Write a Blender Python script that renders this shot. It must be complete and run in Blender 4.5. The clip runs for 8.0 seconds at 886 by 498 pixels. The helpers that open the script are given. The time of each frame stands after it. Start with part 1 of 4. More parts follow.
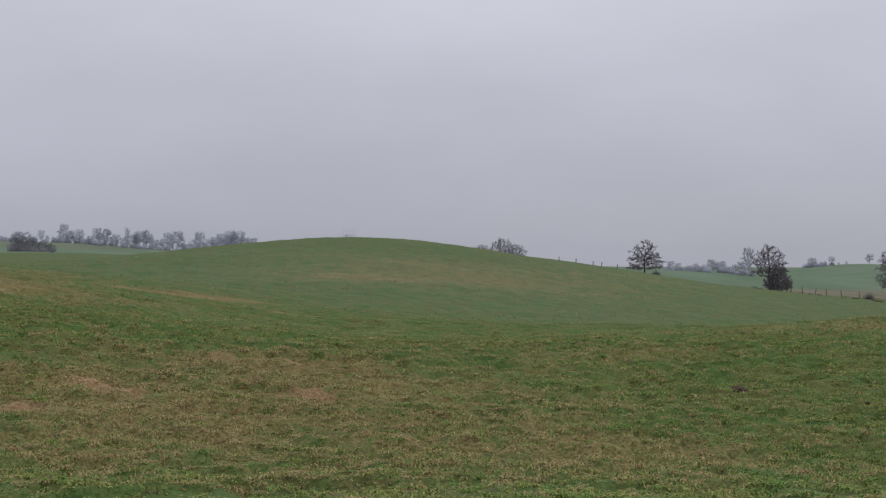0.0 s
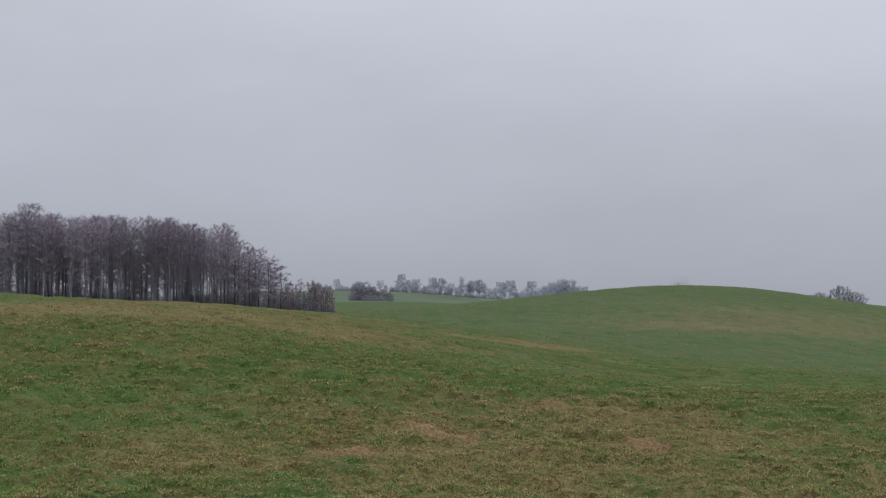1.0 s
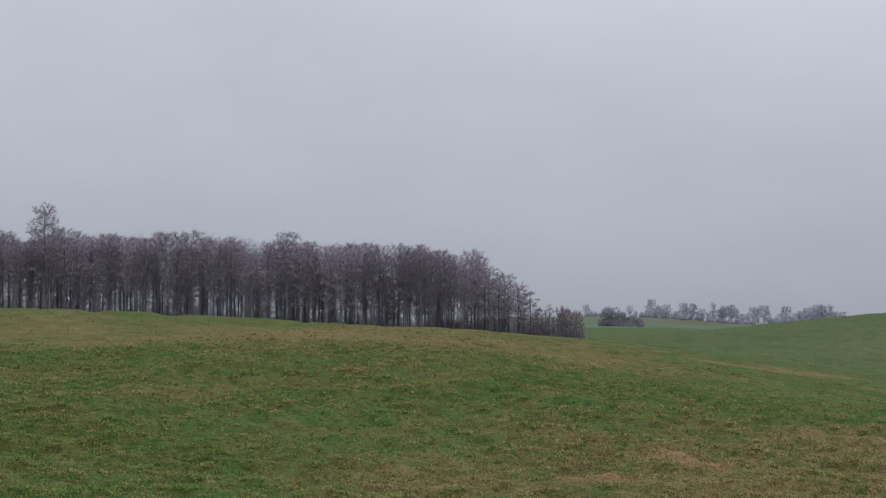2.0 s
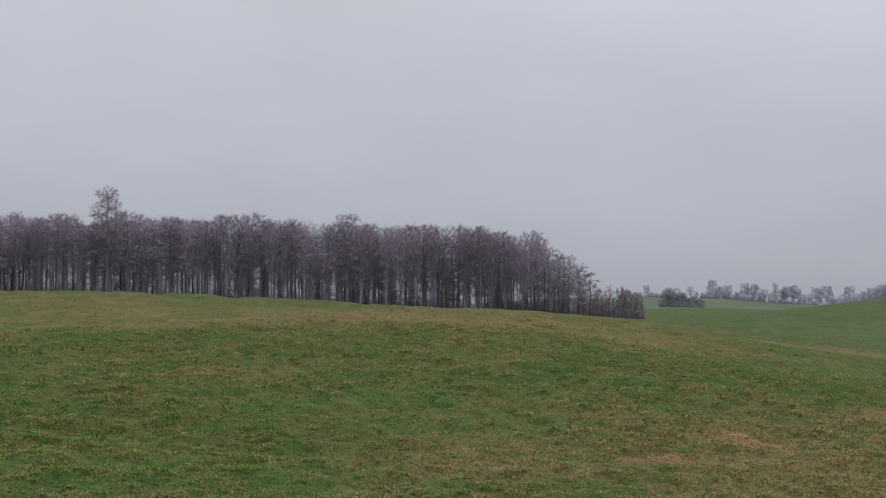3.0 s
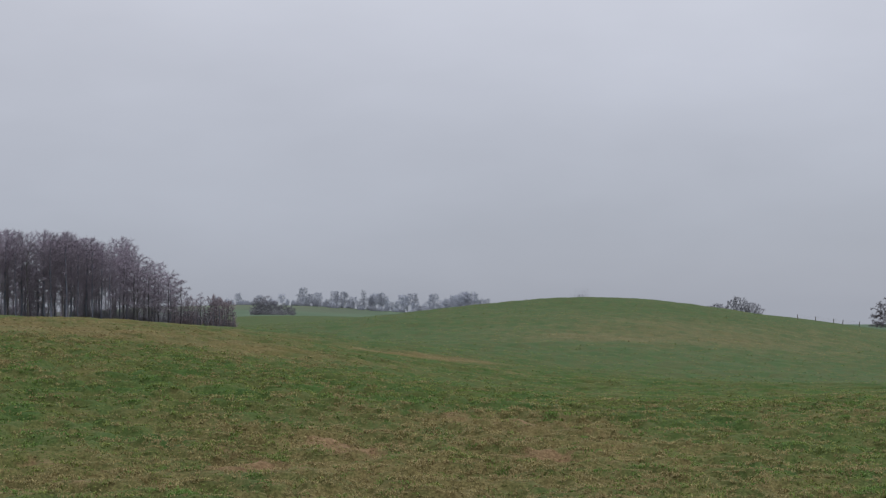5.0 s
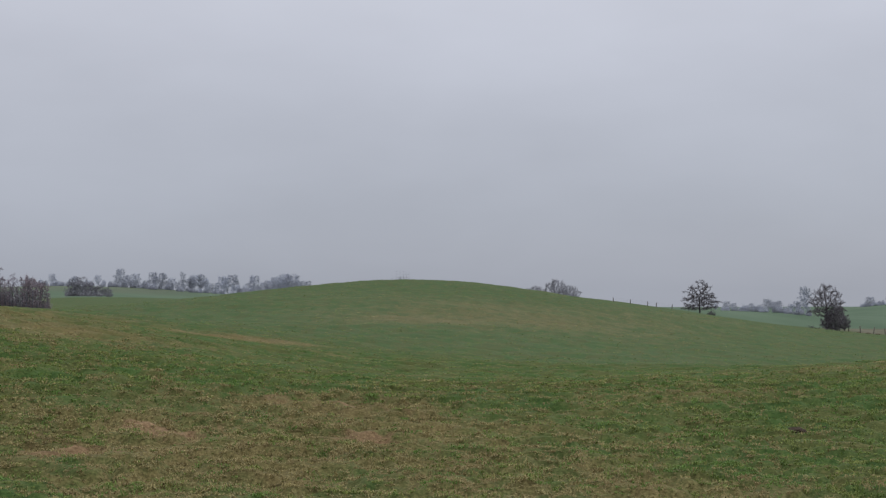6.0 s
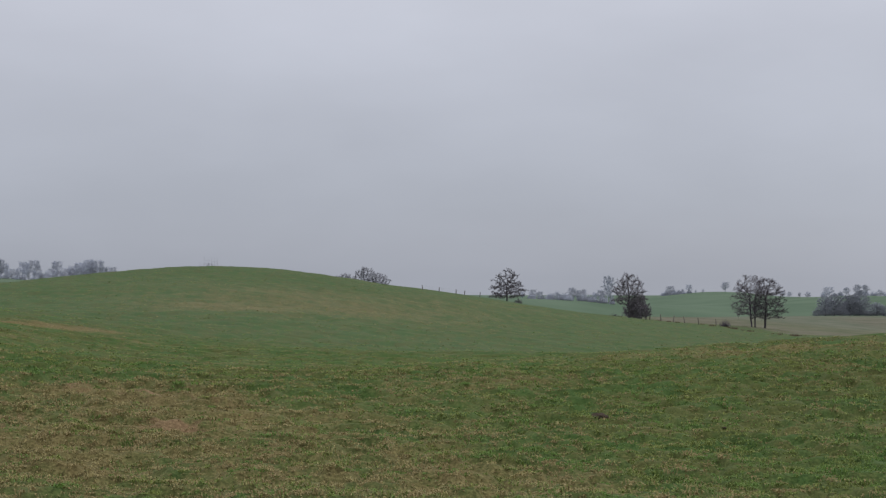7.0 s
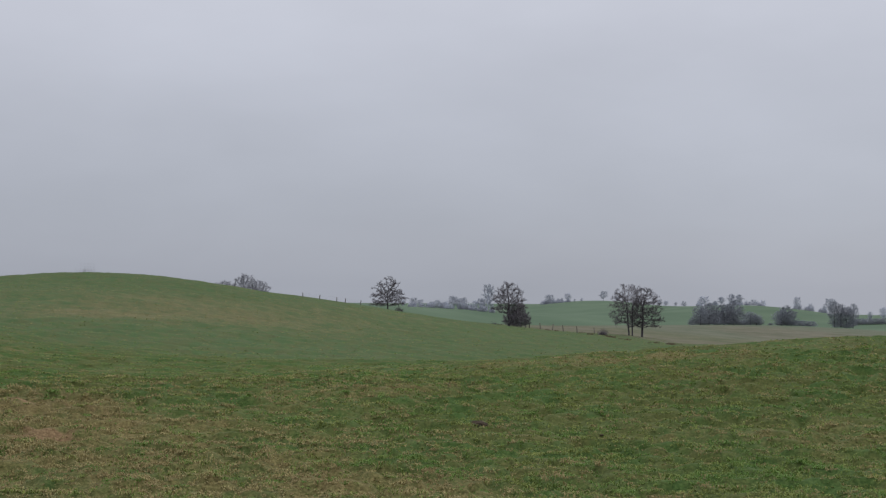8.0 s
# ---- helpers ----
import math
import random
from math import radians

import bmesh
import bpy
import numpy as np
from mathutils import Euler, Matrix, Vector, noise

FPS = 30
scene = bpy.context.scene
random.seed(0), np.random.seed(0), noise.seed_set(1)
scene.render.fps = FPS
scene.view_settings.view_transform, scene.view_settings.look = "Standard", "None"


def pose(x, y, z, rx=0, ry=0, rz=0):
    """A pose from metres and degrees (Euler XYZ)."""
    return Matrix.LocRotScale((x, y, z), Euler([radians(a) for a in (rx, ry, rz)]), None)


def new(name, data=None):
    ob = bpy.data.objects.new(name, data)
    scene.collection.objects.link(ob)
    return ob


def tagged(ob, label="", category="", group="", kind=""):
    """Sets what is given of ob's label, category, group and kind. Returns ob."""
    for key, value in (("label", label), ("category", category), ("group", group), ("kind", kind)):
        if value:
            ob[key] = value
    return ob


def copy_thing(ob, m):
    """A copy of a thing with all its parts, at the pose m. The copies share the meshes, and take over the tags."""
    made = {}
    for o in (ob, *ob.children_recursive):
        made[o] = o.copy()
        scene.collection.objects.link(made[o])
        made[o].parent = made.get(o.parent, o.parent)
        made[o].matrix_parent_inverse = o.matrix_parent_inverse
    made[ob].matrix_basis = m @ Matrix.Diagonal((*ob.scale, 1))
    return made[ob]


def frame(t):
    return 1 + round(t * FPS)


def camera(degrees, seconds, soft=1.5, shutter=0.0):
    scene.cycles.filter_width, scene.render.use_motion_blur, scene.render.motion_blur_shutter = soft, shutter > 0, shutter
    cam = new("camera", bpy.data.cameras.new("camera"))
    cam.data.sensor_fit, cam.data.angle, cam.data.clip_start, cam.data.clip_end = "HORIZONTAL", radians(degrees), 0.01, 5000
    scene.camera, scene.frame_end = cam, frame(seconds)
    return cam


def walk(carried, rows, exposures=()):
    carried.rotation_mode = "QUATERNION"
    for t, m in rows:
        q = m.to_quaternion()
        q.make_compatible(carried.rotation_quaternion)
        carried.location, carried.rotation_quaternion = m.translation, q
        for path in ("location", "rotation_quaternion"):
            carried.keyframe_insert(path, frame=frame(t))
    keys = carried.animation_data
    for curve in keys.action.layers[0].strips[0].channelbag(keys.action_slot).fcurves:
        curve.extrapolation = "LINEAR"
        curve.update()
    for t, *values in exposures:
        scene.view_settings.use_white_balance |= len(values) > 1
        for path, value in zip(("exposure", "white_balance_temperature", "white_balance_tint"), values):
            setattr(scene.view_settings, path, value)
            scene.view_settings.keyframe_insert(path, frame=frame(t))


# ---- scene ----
cam = camera(33.2, 8.0, soft=1.3)
EYE = 1.65
# seconds, yaw, pitch, lean to the right: a hand-held turn on the spot
ROWS = [
    (0, -0.02, -0.04, -0.27), (0.2, 2.43, 0.19, -0.28), (0.5, 5.44, 0.77, -0.31), (0.7, 8.27, 1.10, -0.23),
    (1, 12.69, 1.79, -0.07), (1.2, 14.93, 2.19, 0.02), (1.5, 17.67, 2.53, 0.03), (1.8, 20.37, 2.69, 0.00),
    (2, 22.27, 2.77, -0.02), (2.2, 23.53, 2.81, 0.00), (2.7, 25.05, 2.32, 0.10), (3.3, 22.90, 1.79, 0.19),
    (3.5, 21.00, 1.86, 0.20), (3.8, 17.78, 1.98, 0.32), (4, 15.89, 2.05, 0.34), (4.2, 14.47, 2.16, 0.38),
    (4.5, 12.51, 2.32, 0.41), (4.7, 10.99, 2.38, 0.36), (5.8, 3.61, 1.83, 0.25), (6, 2.04, 1.57, 0.15),
    (6.2, 0.53, 1.44, 0.07), (6.5, -1.73, 1.29, 0.00), (6.8, -3.94, 1.12, -0.13), (7, -5.28, 1.09, -0.17),
    (7.5, -7.80, 1.20, -0.34), (7.8, -9.22, 1.33, -0.44), (8, -9.86, 1.42, -0.48),
]
walk(cam, [(t, pose(0, 0, EYE, 0, 0, yaw) @ pose(0, 0, 0, 90 + pitch) @ pose(0, 0, 0, 0, 0, -lean)) for t, yaw, pitch, lean in ROWS],
     [(0.0, 0.08, 6600, 13), (1.0, 0.03, 6500, 10), (1.5, 0.0, 6450, 10), (2.2, 0.0, 6500, 10), (3.3, 0.07, 6650, 11), (3.5, 0.07, 6650, 11), (4.2, 0.0, 6450, 10), (8.0, 0.0, 6500, 10)])

# ---- sky and light: a closed grey cloud cover ----
SUN_UP, SUN_TURN = 38.0, 60.0
world = bpy.data.worlds.new("overcast")
scene.world = world
world.use_nodes = True
wt = world.node_tree
wt.nodes.clear()


def wire(tree, kind, sets=(), **links):
    """A node with its properties set; links: input name (spaces as _) to a value or a socket."""
    n = tree.nodes.new(kind)
    for key, value in dict(sets).items():
        setattr(n, key, value)
    for key, value in links.items():
        sock = n.inputs[int(key[1:])] if key[0] == "i" and key[1:].isdigit() else n.inputs[key.replace("_", " ")]
        if isinstance(value, bpy.types.NodeSocket):
            tree.links.new(value, sock)
        else:
            sock.default_value = value
    return n


def ramp(tree, fac, stops):
    n = wire(tree, "ShaderNodeValToRGB", i0=fac)
    e = n.color_ramp.elements
    while len(e) < len(stops):
        e.new(0.5)
    for el, (p, c) in zip(e, stops):
        el.position, el.color = p, (*c, 1) if len(c) == 3 else c
    return n.outputs[0]


def mix(tree, fac, a, b, mode="MIX"):
    n = wire(tree, "ShaderNodeMix", {"data_type": "RGBA", "blend_type": mode})
    for sock, value in ((n.inputs[0], fac), (n.inputs[6], a), (n.inputs[7], b)):
        if isinstance(value, bpy.types.NodeSocket):
            tree.links.new(value, sock)
        else:
            sock.default_value = value if isinstance(value, float) else (*value, 1)
    return n.outputs[2]


def calc(tree, op, a, b=0.0):
    return wire(tree, "ShaderNodeMath", {"operation": op, "use_clamp": False}, i0=a, i1=b).outputs[0]


way = wire(wt, "ShaderNodeTexCoord").outputs["Generated"]
up = wire(wt, "ShaderNodeSeparateXYZ", i0=way).outputs[2]
cover = ramp(wt, calc(wt, "MAXIMUM", up, 0.0), [(0.0, (0.340, 0.364, 0.426)), (0.05, (0.389, 0.414, 0.481)), (0.17, (0.515, 0.534, 0.606)), (0.45, (0.78, 0.79, 0.86)), (1.0, (1.0, 1.01, 1.05))])
flat = wire(wt, "ShaderNodeMapping", i0=way, Scale=(1, 1, 2.6)).outputs[0]
soft_cloud = wire(wt, "ShaderNodeTexNoise", i0=flat, Scale=3.4, Detail=3.0, Roughness=0.45).outputs[0]
wide_cloud = wire(wt, "ShaderNodeTexNoise", i0=flat, Scale=1.3, Detail=1.0).outputs[0]
cloudy = calc(wt, "ADD", calc(wt, "MULTIPLY", soft_cloud, 0.22), calc(wt, "MULTIPLY", wide_cloud, 0.16))
puff = wire(wt, "ShaderNodeTexNoise", i0=flat, Scale=6.0, Detail=4.0, Roughness=0.55).outputs[0]
cloudy = calc(wt, "ADD", calc(wt, "ADD", cloudy, 0.70), calc(wt, "MULTIPLY", puff, 0.16))
cover = mix(wt, 1.0, cover, wire(wt, "ShaderNodeCombineXYZ", i0=cloudy, i1=cloudy, i2=cloudy).outputs[0], "MULTIPLY")
clear = wire(wt, "ShaderNodeTexSky", {"sky_type": "NISHITA", "sun_disc": False, "sun_elevation": radians(SUN_UP), "sun_rotation": radians(SUN_TURN)}).outputs[0]
blue = wire(wt, "ShaderNodeBackground", i0=clear, Strength=0.005)
grey = wire(wt, "ShaderNodeBackground", i0=cover, Strength=1.0)
both = wire(wt, "ShaderNodeAddShader", i0=blue.outputs[0], i1=grey.outputs[0])
wire(wt, "ShaderNodeOutputWorld", i0=both.outputs[0])

sun = new("sun", bpy.data.lights.new("sun", "SUN"))
sun.data.energy, sun.data.angle, sun.data.color = 0.5, radians(40), (1.0, 0.97, 0.93)
sun.matrix_world = pose(0, 0, 60, 90 - SUN_UP, 0, 180 - SUN_TURN)

# ---- materials ----


def material(name, rough=0.9, gloss=0.2):
    m = bpy.data.materials.new(name)
    m.use_nodes = True
    b = m.node_tree.nodes["Principled BSDF"]
    b.inputs["Roughness"].default_value = rough
    b.inputs["Specular IOR Level"].default_value = gloss
    return m, m.node_tree, b


def ground_material():
    m, t, b = material("meadow_ground", 0.95, 0.1)
    at = wire(t, "ShaderNodeTexCoord").outputs["Object"]
    cover = wire(t, "ShaderNodeAttribute", {"attribute_name": "cover"})
    dry, stubble, crop_haze = wire(t, "ShaderNodeSeparateColor", i0=cover.outputs["Color"]).outputs
    bare = cover.outputs["Alpha"]
    coarse = wire(t, "ShaderNodeTexNoise", i0=at, Scale=0.30, Detail=6.0, Roughness=0.62).outputs[0]
    mid = wire(t, "ShaderNodeTexNoise", i0=at, Scale=2.6, Detail=6.0, Roughness=0.70).outputs[0]
    fine = wire(t, "ShaderNodeTexNoise", i0=at, Scale=19.0, Detail=3.0, Roughness=0.7).outputs[0]
    lush = wire(t, "ShaderNodeTexNoise", i0=at, Scale=0.55, Detail=5.0, Roughness=0.6).outputs[0]
    olive = ramp(t, fine, [(0.34, (0.062, 0.075, 0.024)), (0.50, (0.098, 0.115, 0.037)), (0.66, (0.152, 0.164, 0.055))])
    bright = ramp(t, fine, [(0.34, (0.040, 0.077, 0.021)), (0.50, (0.064, 0.118, 0.032)), (0.66, (0.104, 0.163, 0.047))])
    green = mix(t, wire(t, "ShaderNodeMapRange", {"interpolation_type": "SMOOTHSTEP"}, Value=lush, From_Min=0.40, From_Max=0.60).outputs[0], olive, bright)
    straw = ramp(t, fine, [(0.36, (0.108, 0.085, 0.036)), (0.50, (0.175, 0.140, 0.059)), (0.64, (0.272, 0.222, 0.098))])
    # clumps stretched along the camera's view, so they look less flattened from it
    view_stretch = wire(t, "ShaderNodeTexNoise", i0=wire(t, "ShaderNodeMapping", i0=at, Scale=(1.0, 0.22, 1.0)).outputs[0], Scale=0.55, Detail=5.0, Roughness=0.68).outputs[0]
    patchy = calc(t, "ADD", calc(t, "MULTIPLY", view_stretch, 0.55), calc(t, "MULTIPLY", mid, 0.50))
    patchy = calc(t, "ADD", patchy, calc(t, "MULTIPLY", calc(t, "SUBTRACT", dry, 0.42), 0.62))
    share = wire(t, "ShaderNodeMapRange", {"interpolation_type": "SMOOTHSTEP"}, Value=patchy, From_Min=0.45, From_Max=0.85).outputs[0]
    turf = mix(t, share, green, straw)
    earth = ramp(t, fine, [(0.36, (0.185, 0.112, 0.064)), (0.50, (0.270, 0.168, 0.098)), (0.66, (0.37, 0.245, 0.145))])
    worn = calc(t, "ADD", bare, calc(t, "MULTIPLY", calc(t, "SUBTRACT", mid, 0.5), 1.6))
    shown = wire(t, "ShaderNodeMapRange", {"interpolation_type": "SMOOTHSTEP"}, Value=worn, From_Min=0.25, From_Max=0.80).outputs[0]
    turf = mix(t, calc(t, "MULTIPLY", shown, 0.75), turf, earth)
    uneven = wire(t, "ShaderNodeMapRange", Value=calc(t, "ADD", calc(t, "MULTIPLY", coarse, 0.5), calc(t, "MULTIPLY", view_stretch, 0.5)), From_Min=0.34, From_Max=0.66, To_Min=0.84, To_Max=1.07).outputs[0]
    turf = mix(t, 1.0, turf, wire(t, "ShaderNodeCombineXYZ", i0=uneven, i1=uneven, i2=uneven).outputs[0], "MULTIPLY")
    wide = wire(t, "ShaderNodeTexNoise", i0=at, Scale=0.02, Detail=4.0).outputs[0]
    # field green made paler and bluer, haze put into the colour
    hazed_green = ramp(t, wide, [(0.35, (0.094, 0.146, 0.092)), (0.65, (0.126, 0.182, 0.118))])
    rows = wire(t, "ShaderNodeTexNoise", i0=at, Scale=0.11, Detail=6.0, Roughness=0.65).outputs[0]
    reap = ramp(t, rows, [(0.36, (0.118, 0.116, 0.076)), (0.50, (0.158, 0.144, 0.104)), (0.64, (0.196, 0.172, 0.130))])
    colour = mix(t, crop_haze, turf, hazed_green)
    colour = mix(t, stubble, colour, reap)
    t.links.new(colour, b.inputs["Base Color"])
    bump = wire(t, "ShaderNodeBump", Strength=0.4, Distance=0.03, Height=calc(t, "ADD", calc(t, "MULTIPLY", fine, 0.4), mid))
    t.links.new(bump.outputs[0], b.inputs["Normal"])
    return m


def blade_material(name, dark, light, other=None):
    """Grass or leaves: each blade its own shade, with patches of another colour."""
    m, t, b = material(name, 0.75, 0.2)
    own = wire(t, "ShaderNodeNewGeometry").outputs["Random Per Island"]
    at = wire(t, "ShaderNodeTexCoord").outputs["Object"]
    bunch = wire(t, "ShaderNodeTexNoise", i0=at, Scale=8.0, Detail=2.0).outputs[0]
    k = calc(t, "ADD", calc(t, "MULTIPLY", own, 0.30), calc(t, "MULTIPLY", calc(t, "SUBTRACT", bunch, 0.32), 1.85))
    tone = ramp(t, k, [(0.1, dark), (0.9, light)])
    if other:
        patch = wire(t, "ShaderNodeTexNoise", i0=at, Scale=0.8, Detail=4.0, Roughness=0.6).outputs[0]
        share = wire(t, "ShaderNodeMapRange", {"interpolation_type": "SMOOTHSTEP"}, Value=patch, From_Min=0.42, From_Max=0.62).outputs[0]
        tone = mix(t, share, tone, other)
    t.links.new(tone, b.inputs["Base Color"])
    return m


def bark_material(name, dark, light, scale=3.0):
    m, t, b = material(name, 0.9, 0.15)
    at = wire(t, "ShaderNodeTexCoord").outputs["Object"]
    grain = wire(t, "ShaderNodeTexNoise", i0=wire(t, "ShaderNodeMapping", i0=at, Scale=(1, 1, 0.25)).outputs[0], Scale=scale, Detail=5.0, Roughness=0.7).outputs[0]
    tone = ramp(t, grain, [(0.3, dark), (0.7, light)])
    one = wire(t, "ShaderNodeObjectInfo").outputs["Random"]
    tint = wire(t, "ShaderNodeMapRange", Value=one, To_Min=0.8, To_Max=1.2).outputs[0]
    tone = mix(t, 1.0, tone, wire(t, "ShaderNodeCombineXYZ", i0=tint, i1=tint, i2=tint).outputs[0], "MULTIPLY")
    t.links.new(tone, b.inputs["Base Color"])
    bump = wire(t, "ShaderNodeBump", Strength=0.5, Distance=0.03, Height=grain)
    t.links.new(bump.outputs[0], b.inputs["Normal"])
    return m


GROUND = ground_material()
GREEN = blade_material("green_blades", (0.108, 0.144, 0.036), (0.325, 0.365, 0.104), (0.135, 0.240, 0.052))
WEED = blade_material("brown_weeds", (0.105, 0.080, 0.055), (0.215, 0.165, 0.110))
STRAW = blade_material("straw_blades", (0.185, 0.150, 0.061), (0.48, 0.41, 0.183), (0.32, 0.255, 0.118))
# bluish lift in the bark colour stands in for haze over the wood
BARK = bark_material("hazed_alder_bark", (0.150, 0.160, 0.205), (0.255, 0.265, 0.320))
FIELD_BARK = bark_material("field_tree_bark", (0.052, 0.048, 0.054), (0.115, 0.106, 0.115))
# middle-distance twigs, lightened and blued as painted haze
MID_HAZE_TWIG = bark_material("mid_haze_twigs", (0.280, 0.298, 0.344), (0.378, 0.396, 0.442), 1.0)
PALE_BARK = bark_material("pale_bark", (0.13, 0.12, 0.115), (0.30, 0.285, 0.27))
# twig colour raised and blued to imitate the same haze
TWIG = bark_material("hazed_alder_twigs", (0.295, 0.258, 0.312), (0.420, 0.366, 0.436), 1.2)
# grey twigs with some haze mixed into the base colour
GREY_HAZE_TWIG = bark_material("grey_haze_twigs", (0.250, 0.250, 0.285), (0.350, 0.345, 0.385), 1.2)
# distance haze put into the twig colour, far paler than real bark
FAR_HAZE_TWIG = bark_material("far_haze_twigs", (0.450, 0.475, 0.555), (0.550, 0.575, 0.655), 0.8)
DARK_TWIG = bark_material("dark_twigs", (0.098, 0.088, 0.100), (0.170, 0.152, 0.168), 1.2)
THORN_TWIG = bark_material("thorn_twigs", (0.140, 0.128, 0.145), (0.225, 0.205, 0.228), 1.2)
SHRUB = bark_material("shrub_twigs", (0.280, 0.232, 0.262), (0.400, 0.335, 0.372), 1.5)
POST = bark_material("weathered_post", (0.10, 0.088, 0.075), (0.22, 0.20, 0.175), 8.0)
WIRE = bark_material("dull_wire", (0.15, 0.15, 0.15), (0.25, 0.25, 0.25), 8.0)
EARTH = bark_material("dark_soil", (0.034, 0.025, 0.018), (0.085, 0.062, 0.043), 14.0)

# ---- the land ----
SLOPE_X, SLOPE_Y = -0.01582, -0.00815
# rises and hollows: middle x, y, height, half-length, half-width, turn in radians
HILLS = [
    (-1.7, 1.1, 3.21, 15.2, 11.0, 0.743),
    (-74.8, 49.2, 4.45, 36.0, 106.2, 0.183),
    (-25.9, 65.1, 3.82, 23.8, 12.5, -1.350),
    (18.3, 58.5, 1.08, 317.6, 15.0, -0.942),
    (42.0, 36.4, 3.19, 24.4, 51.8, -0.414),
    (-2.9, 265.1, 7.85, 37.2, 88.1, 0.047),
    (27.5, 365.2, 9.52, 56.6, 115.4, 0.697),
    (21.2, 225.9, -1.87, 20.9, 509.2, -0.897),
    (200.1, 527.6, -2.98, 73.2, 619.1, -0.682),
    (3.6, 454.3, -3.05, 39.9, 148.6, -0.544),
    (-353.4, 748.8, 5.03, 57.5, 1020.6, -0.968),
    (335.1, 672.8, 10.70, 1713.2, 52.4, 1.538),
]
MORE_HILLS = [
    (170.4, 323.8, -2.06, 394.3, 36.5, -0.092),
    (-179.9, 206.9, 9.31, 170.7, 82.5, -0.903),
    (122.3, 73.4, 1.65, 14.1, 588.8, -1.301),
    (-2.9, 115.5, -3.13, 25.7, 49.1, -0.449),
    (151.7, 739.1, 9.20, 58.7, 187.5, -0.955),
    (333.4, 546.7, -9.17, 44.7, 217.9, 0.090),
    (149.1, 632.1, -7.89, 149.5, 45.3, 1.114),
    (117.1, 496.3, 8.69, 152.2, 41.1, 0.663),
    (-226.4, 820.1, 10.27, 91.5, 306.9, 0.217),
    (-21.6, 309.8, 4.26, 26.1, 21.6, 0.164),
    (-68.2, 306.0, 4.01, 28.1, 135.4, 0.399),
    (8.5, 96.0, 1.91, 26.9, 143.6, 1.284),
    (100.2, 319.7, 1.05, 9.0, 14.0, -0.30),
]


def roll_of(x, y):
    z = SLOPE_X * x + SLOPE_Y * y
    for cx, cy, h, a, b, turn in HILLS + MORE_HILLS:
        c, s = math.cos(turn), math.sin(turn)
        u, v = (c * (x - cx) + s * (y - cy)) / a, (c * (y - cy) - s * (x - cx)) / b
        z = z + h * np.exp(-0.5 * (u * u + v * v))
    return z


GRAIN = np.random.RandomState(5).rand(256, 256)


def value_noise(x, y, size):
    x, y = np.asarray(x) / size + 61.3, np.asarray(y) / size + 17.7
    i, j = np.floor(x).astype(int), np.floor(y).astype(int)
    u, v = x - i, y - j
    u, v = u * u * (3 - 2 * u), v * v * (3 - 2 * v)
    a, b = GRAIN[i % 256, j % 256], GRAIN[(i + 1) % 256, j % 256]
    c, d = GRAIN[i % 256, (j + 1) % 256], GRAIN[(i + 1) % 256, (j + 1) % 256]
    return (a * (1 - u) + b * u) * (1 - v) + (c * (1 - u) + d * u) * v


ROOT = float(roll_of(np.float64(0), np.float64(0)))


def lumps(x, y, size):
    """The tussocky relief of the sward; size grows with distance to suit the camera's view."""
    a, b = value_noise(x + 13, y, 0.27 * size), value_noise(x, y + 29, 0.62 * size)
    a, b = np.clip((a - 0.32) / 0.36, 0, 1), np.clip((b - 0.30) / 0.40, 0, 1)
    return size ** 0.5 * (0.098 * (a * a * (3 - 2 * a) - 0.5) + 0.075 * (b * b * (3 - 2 * b) - 0.5))


def height(x, y):
    r = np.hypot(x, y)
    small = (value_noise(x, y, 1.7) - 0.5) * 0.05 + (value_noise(x, y, 6.0) - 0.5) * 0.12
    return roll_of(x, y) - ROOT + small * np.minimum(1.0, r / 8) + 1.35 * lumps(x, y, 1.0) * np.clip((r - 12) / 4, 0, 1) * np.clip((56 - r) / 12, 0, 1) + lumps(x, y, 2.4) * np.clip((r - 44) / 12, 0, 1) * np.clip((112 - r) / 20, 0, 1) + lumps(x, y, 6.5) * np.clip((r - 92) / 20, 0, 1) * np.clip((330 - r) / 60, 0, 1)


def spot(bearing, distance):
    """The place on the ground at a bearing, in degrees to the right of straight ahead, and a distance from the standing point."""
    x, y = distance * math.sin(radians(bearing)), distance * math.cos(radians(bearing))
    return x, y, float(height(np.float64(x), np.float64(y)))


def step(v, lo, hi):
    k = np.clip((v - lo) / (hi - lo), 0, 1)
    return k * k * (3 - 2 * k)


